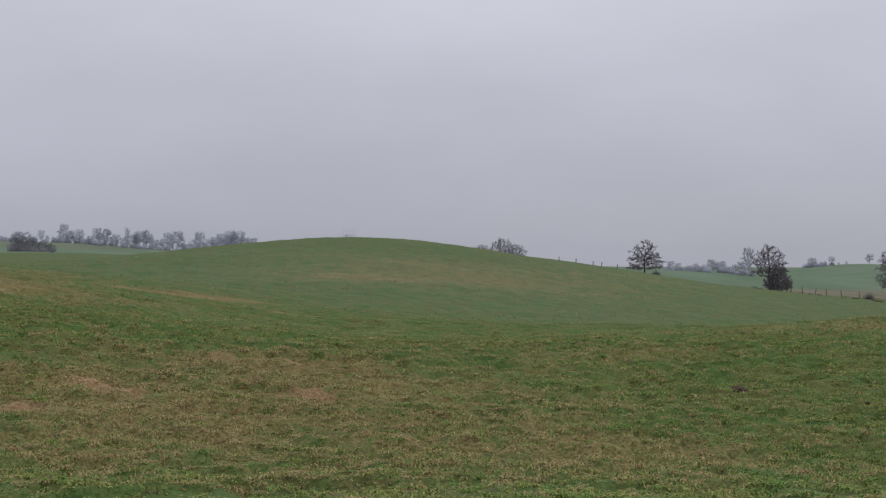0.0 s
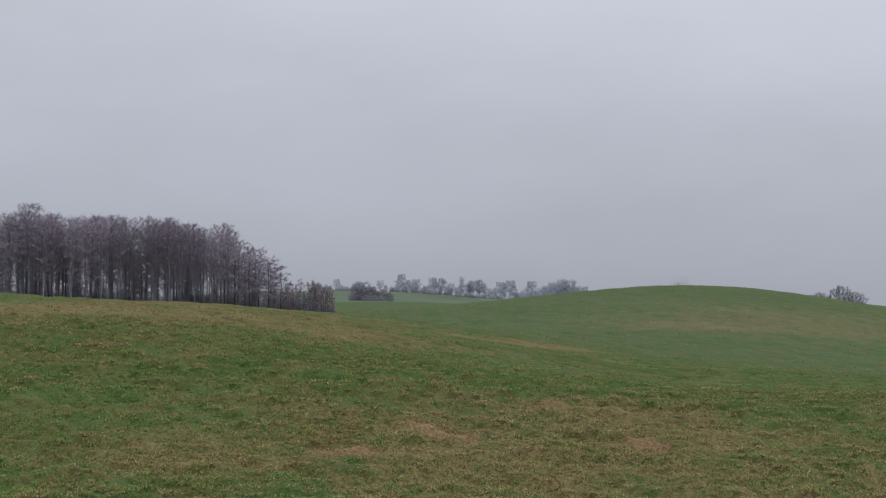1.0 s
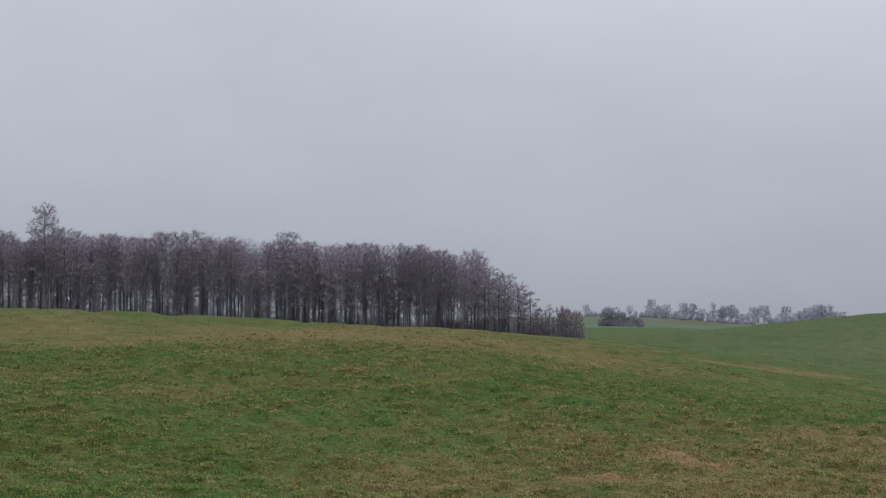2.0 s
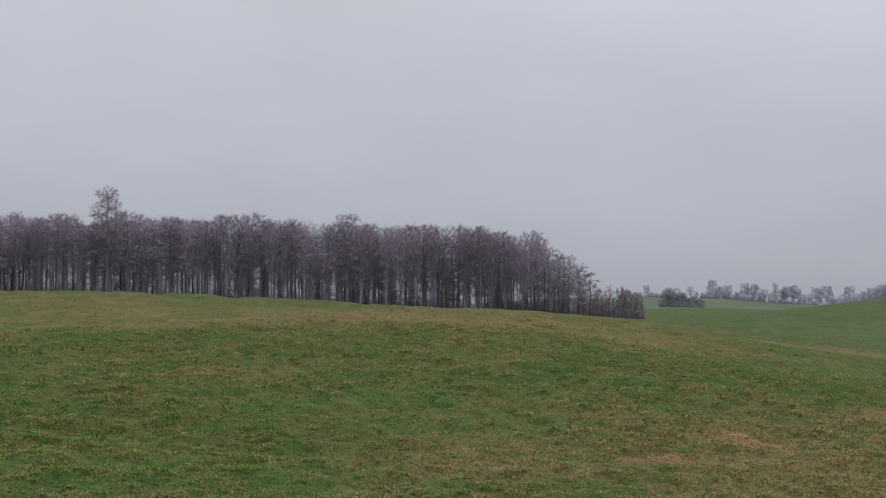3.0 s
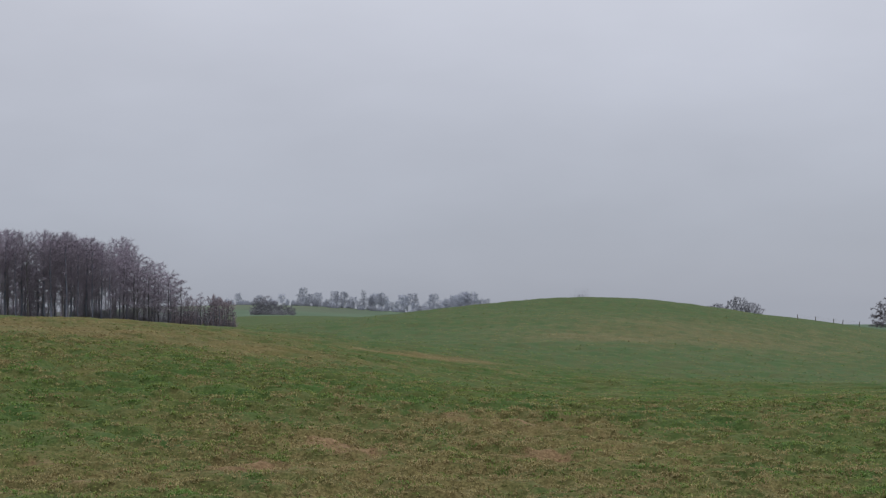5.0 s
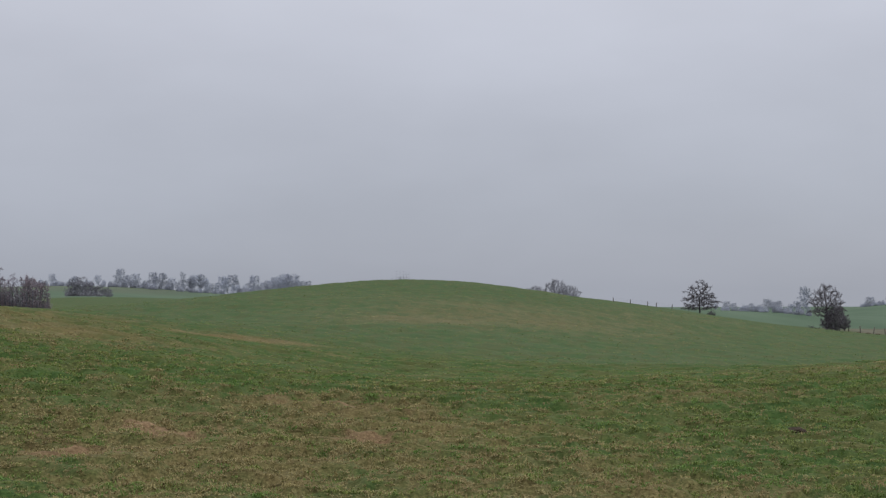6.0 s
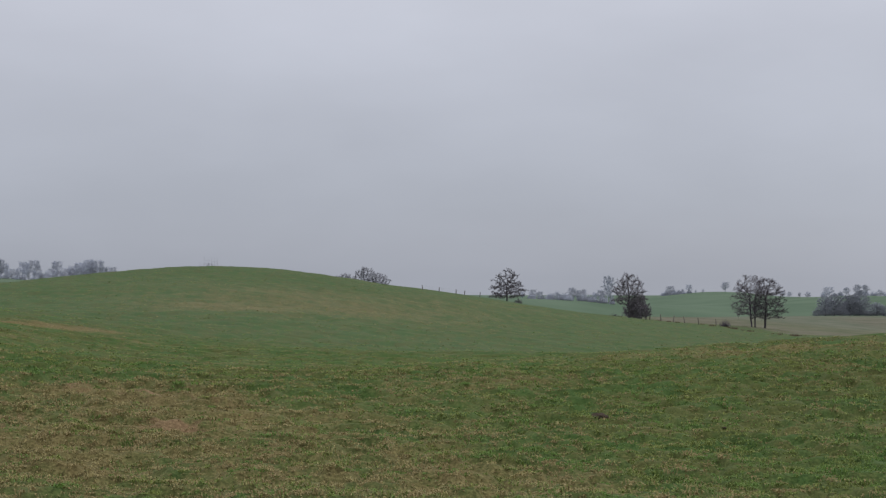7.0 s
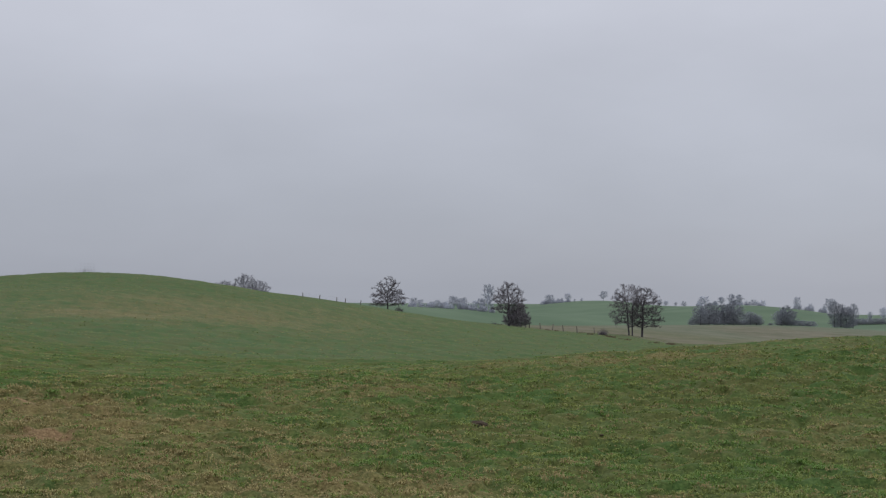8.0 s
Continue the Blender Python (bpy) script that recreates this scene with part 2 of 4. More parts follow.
# withered stretches: bearing, distance, half-length across, half-length along, strength
DRY = [
    (-9.0, 29.5, 4.6, 4.0, 0.30),
    (-4.0, 33.0, 3.4, 2.6, 0.25),
    (-7.0, 35.2, 2.2, 1.3, 0.30),
    (-15.0, 26.0, 2.6, 2.4, 0.22),
    (-23.5, 25.6, 1.5, 1.6, 0.24),
    (-16.8, 30.8, 1.6, 1.1, 0.14),
    (2.0, 25.0, 3.6, 2.6, 0.25),
    (-4.0, 21.0, 5.0, 2.6, 0.15),
    (7.0, 21.5, 4.0, 2.6, 0.10),
    (0.0, 17.0, 6.0, 2.0, 0.16),
    (8.0, 39.8, 2.6, 1.5, 0.22),
    (0.5, 38.6, 3.4, 1.6, 0.16),
    (22.0, 32.0, 2.4, 1.3, 0.22),
    (25.0, 31.0, 1.6, 1.0, 0.15),
    (15.8, 51.5, 3.8, 1.6, 0.16),
    (20.5, 50.5, 3.6, 1.5, 0.14),
    (-1.0, 46.0, 5.0, 2.6, 0.12),
    (-22.5, 55.0, 5.6, 5.2, 0.26),
    (-29.0, 58.0, 4.6, 6.0, 0.22),
    (-16.5, 60.0, 4.6, 7.0, 0.24),
    (-27.0, 41.0, 3.4, 1.3, 0.08),
    (-24.0, 82.0, 12.0, 18.0, 0.26),
    (-33.0, 80.0, 13.0, 18.0, 0.24),
    (-41.0, 76.0, 11.0, 18.0, 0.18),
    (-37.0, 108.0, 16.0, 12.0, 0.18),
    (-33.0, 36.0, 2.2, 1.1, 0.22),
    (-37.0, 39.1, 1.8, 1.2, 0.20),
    (-15.6, 119.0, 4.6, 5.0, 0.26),
    (-13.4, 110.0, 3.6, 4.0, 0.28),
    (-11.4, 100.0, 2.6, 3.2, 0.50),
    (-10.2, 99.0, 2.0, 3.0, 0.55),
    (-8.9, 105.0, 2.2, 3.2, 0.60),
    (-7.8, 103.0, 2.0, 3.2, 0.50),
    (-6.7, 90.0, 1.6, 2.6, 0.40),
    (-5.9, 83.0, 1.4, 2.2, 0.30),
    (-2.0, 200.0, 17.0, 25.0, 0.32),
    (2.4, 226.0, 17.0, 26.0, 0.36),
    (6.0, 262.0, 15.0, 21.0, 0.28),
    (-4.4, 188.0, 7.0, 10.0, 0.20),
    (9.0, 292.0, 10.0, 12.0, 0.22),
    (-1.5, 139.0, 3.4, 2.6, 0.14),
]
# worn spots where pale dead grass and soil show through
BARE = [
    (-16.3, 26.6, 0.62, 0.55, 0.95),
    (-17.1, 26.0, 0.40, 0.45, 0.75),
    (-15.6, 27.2, 0.30, 0.35, 0.55),
    (-17.2, 28.4, 0.45, 0.40, 0.50),
    (-13.9, 30.1, 0.26, 0.50, 0.75),
    (-13.2, 29.6, 0.34, 0.50, 0.85),
    (-12.5, 29.1, 0.36, 0.45, 0.80),
    (-11.7, 28.6, 0.30, 0.40, 0.60),
    (-10.6, 30.4, 0.40, 0.40, 0.55),
    (-4.7, 29.9, 0.62, 0.38, 0.70),
    (-5.4, 30.0, 0.30, 0.30, 0.60),
    (-24.4, 26.9, 0.35, 0.40, 0.45),
    (-22.6, 24.6, 0.50, 0.45, 0.55),
    (-4.1, 34.4, 0.80, 0.55, 0.45),
    (-6.2, 35.4, 0.70, 0.50, 0.45),
    (-8.8, 35.2, 0.90, 0.55, 0.40),
    (0.2, 26.2, 0.50, 0.40, 0.40),
    (8.1, 40.3, 0.90, 0.60, 0.35),
]


def spots(x, y, table, coarse, fine):
    """The sum of the soft spots of a table, each with a ragged edge."""
    d = np.zeros_like(x)
    for bearing, far, a, b, strength in table:
        s, c = math.sin(radians(bearing)), math.cos(radians(bearing))
        u, v = (c * x - s * y) / a, (s * x + c * y - far) / b
        wob = 0.35 + 0.7 * value_noise(x, y, max(0.3, a * coarse)) + 0.8 * value_noise(x + 7, y, max(0.18, a * fine))
        d = d + strength * np.exp(-0.5 * (u * u + v * v) * wob)
    return d


def dryness(x, y):
    calm = 1 / (1 + (np.hypot(x, y) / 90) ** 2)
    d = 0.30 + 0.18 * (value_noise(x, y, 23.0) - 0.5) + calm * (0.13 * (value_noise(x, y, 5.0) - 0.5) + 0.16 * (value_noise(x, y, 1.6) - 0.5))
    return d - 0.12 * step(np.hypot(x, y), 52, 130) * step(np.degrees(np.arctan2(x, y)), -24, -12) + spots(x, y, DRY, 0.3, 0.1)


def bareness(x, y):
    return spots(x, y, BARE, 0.8, 0.3)


def field_cover(x, y):
    """Dryness, stubble and the haze-tinted green of fields and hillside, each 0 to 1."""
    r, b = np.hypot(x, y), np.degrees(np.arctan2(x, y))
    wob = (value_noise(x, y, 40.0) - 0.5) * 12
    beyond_fence = step(0.92 * (x - 80) + 0.38 * (y - 342) + wob * 0.3, -4, 6)
    stubble = 0.85 * beyond_fence * step(y - 0.02 * x + wob, 575, 555) * step(b, 11.5, 14.0) * (0.70 + 0.30 * step(value_noise(x, y, 45.0), 0.25, 0.6))
    stubble = np.maximum(stubble, 0.35 * step(r, 760, 800) * step(x, -150, -190) * step(r, 1300, 1200))
    crop_haze = step(y + 0.25 * x + wob, 500, 520) * step(b, 2, 5)
    # hillside pasture partly tinted with the hazed green; nothing sown there
    crop_haze = np.maximum(crop_haze, 0.22 * step(y + 0.3 * x + wob, 70, 150) * step(b, -24, -12))
    crop_haze = np.maximum(crop_haze, step(r, 440, 470) * step(x, -90, -110) * step(x, -420, -380))
    return np.clip(dryness(x, y), 0, 1), np.clip(stubble, 0, 1), np.clip(crop_haze, 0, 1)


def raw_mesh(name, verts, faces, mat, smooth=False):
    me = bpy.data.meshes.new(name)
    verts, faces = np.asarray(verts, np.float32), np.asarray(faces, np.int32)
    k = faces.shape[1]
    me.vertices.add(len(verts))
    me.vertices.foreach_set("co", verts.ravel())
    me.loops.add(faces.size)
    me.loops.foreach_set("vertex_index", faces.ravel())
    me.polygons.add(len(faces))
    me.polygons.foreach_set("loop_start", np.arange(0, faces.size, k, dtype=np.int32))
    me.polygons.foreach_set("use_smooth", np.full(len(faces), smooth))
    me.update(calc_edges=True)
    me.materials.append(mat)
    return me


def build_ground():
    """One sheet in rings round the standing point, finer in the sector the camera sees."""
    r = np.concatenate([[0.0], np.geomspace(0.3, 15.9, 40), np.arange(16.0, 50.0, 0.088), np.arange(50.0, 112.0, 0.24), np.geomspace(112.0, 330.0, 170), np.geomspace(334.0, 4200.0, 120)])
    b = np.radians(np.concatenate([np.arange(-45, 30, 0.19), np.arange(30, 315, 3.0)]))
    n, m = len(r), len(b)
    x, y = (r[:, None] * np.sin(b)).ravel(), (r[:, None] * np.cos(b)).ravel()
    i = np.arange(n * m).reshape(n, m)
    j = np.roll(i, -1, 1)
    quads = np.stack([i[:-1], j[:-1], j[1:], i[1:]], -1)[:, :, ::-1].reshape(-1, 4)
    me = raw_mesh("ground", np.stack([x, y, height(x, y)], 1), quads, GROUND, True)
    dry, stubble, crop_haze = field_cover(x, y)
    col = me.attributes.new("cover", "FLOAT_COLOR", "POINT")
    col.data.foreach_set("color", np.stack([dry, stubble, crop_haze, np.clip(bareness(x, y), 0, 1)], 1).astype(np.float32).ravel())
    return tagged(new("ground", me), "rolling winter pasture with green and withered grass", "ground", kind="structure")


ground = build_ground()


def scatter(rng, near, far, per_m2):
    count = int(per_m2 * radians(75) * (far * far - near * near) / 2)
    r = np.sqrt(rng.uniform(near * near, far * far, count))
    b = np.radians(rng.uniform(-45, 30, count))
    return r * np.sin(b), r * np.cos(b)


def blended(rng, near, far, per_m2):
    """Scattered places whose inner and outer bounds fray into the next belt."""
    x, y = scatter(rng, near * 0.82, far * 1.2, per_m2)
    r = np.hypot(x, y) * (1 + 0.22 * (value_noise(x, y, 3.0 + near * 0.05) - 0.5) + rng.uniform(-0.09, 0.09, len(x)))
    keep = (r > near) & (r < far)
    return x[keep], y[keep]


def turf(near, far, per_m2, tall, width, count, spread, stand, seed, where):
    """Tussocks of short grass, each a bunch of blades that rise and arch over, green or withered by the state of the sward."""
    rng = np.random.RandomState(seed)
    x, y = blended(rng, near, far, per_m2)
    dry, bare = dryness(x, y), bareness(x, y)
    state = dry + 0.70 * (value_noise(x, y + 31, 0.24) - 0.5) + 0.50 * (value_noise(x + 57, y, 0.7) - 0.5) + rng.uniform(-0.30, 0.30, len(x))
    grown = (value_noise(x + 3, y + 91, 0.35) + rng.uniform(-0.3, 0.3, len(x)) > 0.22) & ((bare < 0.40) | (rng.random_sample(len(x)) < 0.45))
    for name, mat, keep, label, rise in (
        ("green_grass", GREEN, grown & (state < 0.505) & (bare < 0.5), "short green winter grass in tussocks " + where, (0.35, 1.0)),
        ("dry_grass", STRAW, grown & (state >= 0.505), "withered straw-coloured grass " + where, (0.25, 1.0)),
    ):
        gx, gy = x[keep], y[keep]
        k = len(gx)
        size = (0.35 + 1.2 * value_noise(gx, gy, 0.5)) * rng.uniform(0.6, 1.4, k)
        turn = rng.uniform(0, 2 * np.pi, (k, count))
        off = tall * spread * size[:, None] * np.sqrt(rng.uniform(0, 1, (k, count)))
        ox, oy = gx[:, None] + np.cos(turn) * off, gy[:, None] + np.sin(turn) * off
        base = height(gx, gy)[:, None] - 0.012 + np.zeros_like(ox)
        up = tall * stand * size[:, None] * rng.uniform(*rise, (k, count))
        out = tall * size[:, None] * rng.uniform(0.25, 0.75, (k, count))
        way = turn + rng.normal(0, 0.7, (k, count))
        cx, cy, wide = np.cos(way), np.sin(way), width * rng.uniform(0.6, 1.3, (k, count)) * 0.5
        mx, my = ox + cx * out * 0.6, oy + cy * out * 0.6
        root = np.stack([ox, oy, base], -1)
        one = np.stack([mx - cy * wide, my + cx * wide, base + up], -1)
        two = np.stack([mx + cy * wide, my - cx * wide, base + up], -1)
        tip = np.stack([ox + cx * out * 1.9, oy + cy * out * 1.9, base + up * rng.uniform(0.45, 1.15, (k, count))], -1)
        v = np.stack([root, one, two, tip], 2).reshape(-1, 3)
        f = (np.arange(k * count)[:, None, None] * 4 + np.array([(0, 2, 1), (1, 2, 3)])).reshape(-1, 3)
        tagged(new(name, raw_mesh(name, v, f, mat)), label, "grass", kind="stuff")


turf(11, 30, 125, 0.050, 0.022, 8, 1.1, 1.15, 1, "close by on the pasture")
turf(30, 48, 60, 0.056, 0.032, 7, 1.3, 1.0, 2, "on the pasture")
turf(48, 80, 15, 0.055, 0.070, 5, 1.6, 0.55, 3, "in the middle of the pasture")
turf(80, 140, 3.0, 0.080, 0.100, 4, 1.6, 0.55, 4, "farther out on the pasture")
turf(140, 330, 0.7, 0.150, 0.170, 3, 1.6, 0.45, 5, "on the hillside")

# ---- bare trees and shrubs ----


class Wood:
    def __init__(self):
        self.v, self.f = [], []

    def tube(self, points, radii, sides):
        start = len(self.v)
        for k, (p, r) in enumerate(zip(points, radii)):
            d = (points[min(k + 1, len(points) - 1)] - points[max(k - 1, 0)]).normalized()
            s = d.cross(Vector((0.31, 0.17, 0.93)) if abs(d.z) < 0.9 else Vector((1, 0.2, 0))).normalized()
            q = d.cross(s)
            for j in range(sides):
                a = 2 * math.pi * j / sides
                self.v.append(p + (s * math.cos(a) + q * math.sin(a)) * r)
        for k in range(len(points) - 1):
            for j in range(sides):
                a, b = start + k * sides + j, start + k * sides + (j + 1) % sides
                self.f += [(a, b, b + sides), (a, b + sides, a + sides)]

    def spike(self, p, tip, r):
        d = (tip - p).normalized()
        s = d.cross(Vector((0.3, 0.9, 0.2))).normalized() * r
        q = d.cross(s)
        n = len(self.v)
        self.v += [p + s, p - s * 0.5 + q * 0.87, p - s * 0.5 - q * 0.87, tip]
        self.f += [(n, n + 1, n + 3), (n + 1, n + 2, n + 3), (n + 2, n, n + 3)]

    def mesh(self, name, mat, smooth=True):
        return raw_mesh(name, [tuple(p) for p in self.v], self.f, mat, smooth)


def wander(rng, p, d, length, lift, bend, pieces):
    pts = [p.copy()]
    for k in range(pieces):
        d = (d + Vector((rng.gauss(0, bend), rng.gauss(0, bend), rng.gauss(0, bend) + lift))).normalized()
        p = p + d * (length / pieces)
        pts.append(p.copy())
    return pts


def part(name, me, parent, label=""):
    ob = new(name, me)
    ob.parent = parent
    return tagged(ob, label)


def grow(rng, starts, marks, pace, kill, rounds=90, rise=0.06):
    """Branches that grow from the stems towards the marks in the crown. Gives the nodes and the parent of each."""
    nodes, parent = [], []
    for line in starts:
        for k, p in enumerate(line):
            nodes.append(np.array(p, float))
            parent.append(len(nodes) - 2 if k else -1)
    marks = np.asarray(marks, float)
    alive = np.ones(len(marks), bool)
    best, near = np.full(len(marks), 1e9), np.zeros(len(marks), int)

    def update(first):
        fresh = np.array(nodes[first:])
        d = np.linalg.norm(marks[:, None] - fresh[None], axis=2)
        k = d.argmin(1)
        m = d[np.arange(len(marks)), k]
        won = m < best
        best[won], near[won] = m[won], k[won] + first
        alive[best < kill] = False

    update(0)
    for _ in range(rounds):
        if not alive.any():
            break
        first = len(nodes)
        for i in np.unique(near[alive]):
            mine = alive & (near == i)
            pull = marks[mine] - nodes[i]
            d = (pull / np.linalg.norm(pull, axis=1)[:, None]).mean(0) + rng.normal(0, 0.16, 3) + (0, 0, rise)
            nodes.append(nodes[i] + d / max(np.linalg.norm(d), 1e-6) * pace)
            parent.append(int(i))
        update(first)
    return np.array(nodes), np.array(parent)


def tapered(a, b, ra, rb, sides):
    """Many tapered pieces of branch at once."""
    d = b - a
    d = d / np.maximum(np.linalg.norm(d, axis=1), 1e-6)[:, None]
    s = np.cross(d, np.where(np.abs(d[:, 2:]) < 0.9, np.array([[0.31, 0.17, 0.93]]), np.array([[1.0, 0.2, 0.0]])))
    s = s / np.linalg.norm(s, axis=1)[:, None]
    q = np.cross(d, s)
    t = 2 * np.pi * np.arange(sides) / sides
    ring = s[:, None] * np.cos(t)[None, :, None] + q[:, None] * np.sin(t)[None, :, None]
    v = np.concatenate([a[:, None] + ring * ra[:, None, None], b[:, None] + ring * rb[:, None, None]], 1).reshape(-1, 3)
    j = np.arange(sides)
    f = np.stack([np.stack([j, (j + 1) % sides, sides + (j + 1) % sides], 1), np.stack([j, sides + (j + 1) % sides, sides + j], 1)], 1).reshape(-1, 3)
    return v, (np.arange(len(a))[:, None, None] * 2 * sides + f).reshape(-1, 3)


GROWN = dict(tall=12.0, profile=((0.2, 4.0), (0.5, 5.0), (0.8, 4.0), (1.0, 0.6)), shell=0.35, clumps=80, marks=9, clump=0.7, stems=(((0, 0), (0, 0)),), bole=0.5,
             pace=0.42, kill=0.62, rise=0.06, tip=0.020, pipe=2.1, spikes=5, twig=0.65, thick=0.016, lift=0.35, coarse=0.055)


def grown_tree(name, label, seed, bark, twig_mat, group="", category="tree", **shape):
    """A bare tree at the origin whose limbs seek out the clumps of its crown; profile: share of the height and crown radius there."""
    c = {**GROWN, **shape}
    rng = np.random.RandomState(seed)
    hs, rs = [p[0] for p in c["profile"]], [p[1] for p in c["profile"]]
    h = rng.choice(np.linspace(hs[0], hs[-1], 400), c["clumps"], p=(lambda w: w / w.sum())(np.interp(np.linspace(hs[0], hs[-1], 400), hs, rs) ** 1.4 + 0.05))
    around = rng.uniform(0, 2 * np.pi, c["clumps"])
    out = np.interp(h, hs, rs) * np.sqrt(rng.uniform(c["shell"], 1, c["clumps"])) * rng.uniform(0.86, 1.08, c["clumps"])
    middle = np.stack([np.cos(around) * out, np.sin(around) * out, h * c["tall"]], 1)
    marks = (middle[:, None] + rng.normal(0, c["clump"], (c["clumps"], c["marks"], 3)) * (1, 1, 0.6)).reshape(-1, 3)
    marks = marks[(marks[:, 2] > 0.06 * c["tall"]) & (marks[:, 2] < c["tall"])]
    starts = []
    for (x0, y0), (x1, y1) in c["stems"]:
        n = max(4, int(c["bole"] * c["tall"] / 0.5))
        k = np.linspace(0, 1, n)[:, None]
        line = np.array([[x0, y0, -0.35]]) * (1 - k) + np.array([[x1, y1, c["bole"] * c["tall"]]]) * k
        line[1:-1, :2] += np.cumsum(rng.normal(0, 0.035, (n - 2, 2)), 0)
        starts.append(line)
    nodes, parent = grow(rng, starts, marks, c["pace"], c["kill"], rise=c["rise"])
    load = np.zeros(len(nodes))
    children = np.bincount(parent[parent >= 0], minlength=len(nodes))
    load[children == 0] = c["tip"] ** c["pipe"]
    for i in range(len(nodes) - 1, -1, -1):
        if load[i] == 0:
            load[i] = c["tip"] ** c["pipe"]
        if parent[i] >= 0:
            load[parent[i]] += load[i]
    girth = load ** (1 / c["pipe"])
    edge = np.where(parent >= 0)[0]
    root = tagged(new(name), label, category, group)
    # the whole tree brought to its height
    nodes[:, 2] *= np.where(nodes[:, 2] > 0, c["tall"] / (nodes[:, 2].max() + c["twig"] * 0.5), 1.0)
    thick = edge[girth[edge] >= c["coarse"]]
    fine = edge[girth[edge] < c["coarse"]]
    part("trunk", raw_mesh("trunk", *tapered(nodes[parent[thick]], nodes[thick], np.minimum(girth[parent[thick]], girth[thick] * 1.25), girth[thick], 6), bark, True), root)
    v, f = tapered(nodes[parent[fine]], nodes[fine], np.minimum(girth[parent[fine]], girth[fine] * 1.4), girth[fine], 3)
    bear = np.repeat(fine, c["spikes"])
    along = nodes[bear] - nodes[parent[bear]]
    along = along / np.linalg.norm(along, axis=1)[:, None]
    p = nodes[parent[bear]] + (nodes[bear] - nodes[parent[bear]]) * rng.uniform(0, 1, (len(bear), 1))
    d = along * 0.8 + rng.normal(0, 0.62, (len(bear), 3)) + (0, 0, c["lift"])
    tip = p + d / np.linalg.norm(d, axis=1)[:, None] * (c["twig"] * rng.uniform(0.4, 1.25, (len(bear), 1)))
    sv, sf = tapered(p, tip, np.full(len(bear), c["thick"]), np.full(len(bear), c["thick"] * 0.35), 3)
    part("crown", raw_mesh("crown", np.concatenate([v, sv]), np.concatenate([f, sf + len(v)]), twig_mat, True), root)
    return root


def shrub(name, label, seed, mat, tall, wide, stems, twigs=10, thick=0.02, group="", category="shrub"):
    """A thicket: many thin stems rising from a wide stool, in uneven domes."""
    rng = random.Random(seed)
    root = tagged(new(name), label, category, group)
    stem, brush = Wood(), Wood()
    domes = [(rng.uniform(-0.24, 0.24) * wide, rng.uniform(-0.24, 0.24) * wide, rng.uniform(0.65, 1.0)) for _ in range(4)]
    domes[0] = (0.0, 0.0, 1.0)
    for k in range(stems):
        cx, cy, part_height = domes[k % 4]
        a, u = rng.uniform(0, 2 * math.pi), math.sqrt(rng.random())
        p = Vector((cx + math.cos(a) * u * wide * 0.26, cy + math.sin(a) * u * wide * 0.26, -0.15))
        h = tall * part_height * (1 - 0.72 * u * u) * rng.uniform(0.5, 1.05)
        spread = 0.34 * wide / tall
        d = Vector((math.cos(a) * u * spread, math.sin(a) * u * spread, 1)).normalized()
        pts = wander(rng, p, d, h, 0.02, 0.10, 4)
        stem.tube(pts, [0.05 * tall / 6, 0.04 * tall / 6, 0.03 * tall / 6, 0.02 * tall / 6, 0.008], 3)
        for j in range(twigs):
            s = rng.uniform(0.05, 1.0) * 4
            i = min(int(s), 3)
            q = pts[i].lerp(pts[i + 1], s - i)
            to = Vector((rng.gauss(0, 1), rng.gauss(0, 1), rng.gauss(0.6, 0.6))).normalized()
            brush.spike(q, q + to * tall * rng.uniform(0.05, 0.17), thick)
    part("stool", stem.mesh("stool", mat), root)
    part("brush", brush.mesh("brush", mat), root)
    return root


PLANTED = set()


def plant(kind, x, y, size=1.0, turn=0.0, girth=None):
    """Sets the tree itself the first time, and copies of it after that."""
    z = float(height(np.float64(x), np.float64(y)))
    m = pose(x, y, z, 0, 0, turn) @ Matrix.Diagonal((girth or size, girth or size, size, 1))
    if kind.name in PLANTED:
        return copy_thing(kind, m)
    PLANTED.add(kind.name)
    kind.matrix_basis = m
    return kind

# ---- the alder wood ----
ALDER = "bare leafless alder with a straight dark trunk in the wood"
alders = [grown_tree("alder_tree", ALDER, 10 + k, PALE_BARK if k == 5 else BARK, TWIG, "trees of the wood", tall=18.0, bole=0.84, pace=0.45, kill=0.62, rise=0.24, clump=0.42, marks=7,
                     clumps=(150, 165, 140, 120, 165, 145)[k], profile=(((0.16, 0.24, 0.30, 0.34, 0.14, 0.26)[k], 0.7), (0.6, (1.5, 1.8, 1.6, 1.3, 1.7, 1.9)[k]), (0.85, (2.0, 2.3, 1.8, 1.5, 2.1, 2.4)[k]), (0.95, (1.7, 2.0, 1.5, 1.2, 1.8, 2.1)[k]), (1.0, 1.2)),
                     shell=0.08, spikes=8, twig=0.7, thick=0.022, tip=0.015, coarse=0.05) for k in range(6)]
# the wood's canopy: bearing and height of the trees
CANOPY = [
    (-46.0, 17.0),
    (-40.0, 16.6),
    (-34.0, 17.3),
    (-30.0, 18.2),
    (-26.5, 18.6),
    (-24.0, 18.8),
    (-22.0, 19.0),
    (-21.0, 18.2),
    (-20.3, 15.4),
    (-19.3, 12.3),
]


def canopy(p):
    return float(np.interp(math.degrees(math.atan2(p.x, p.y)), [c[0] for c in CANOPY], [c[1] for c in CANOPY]))


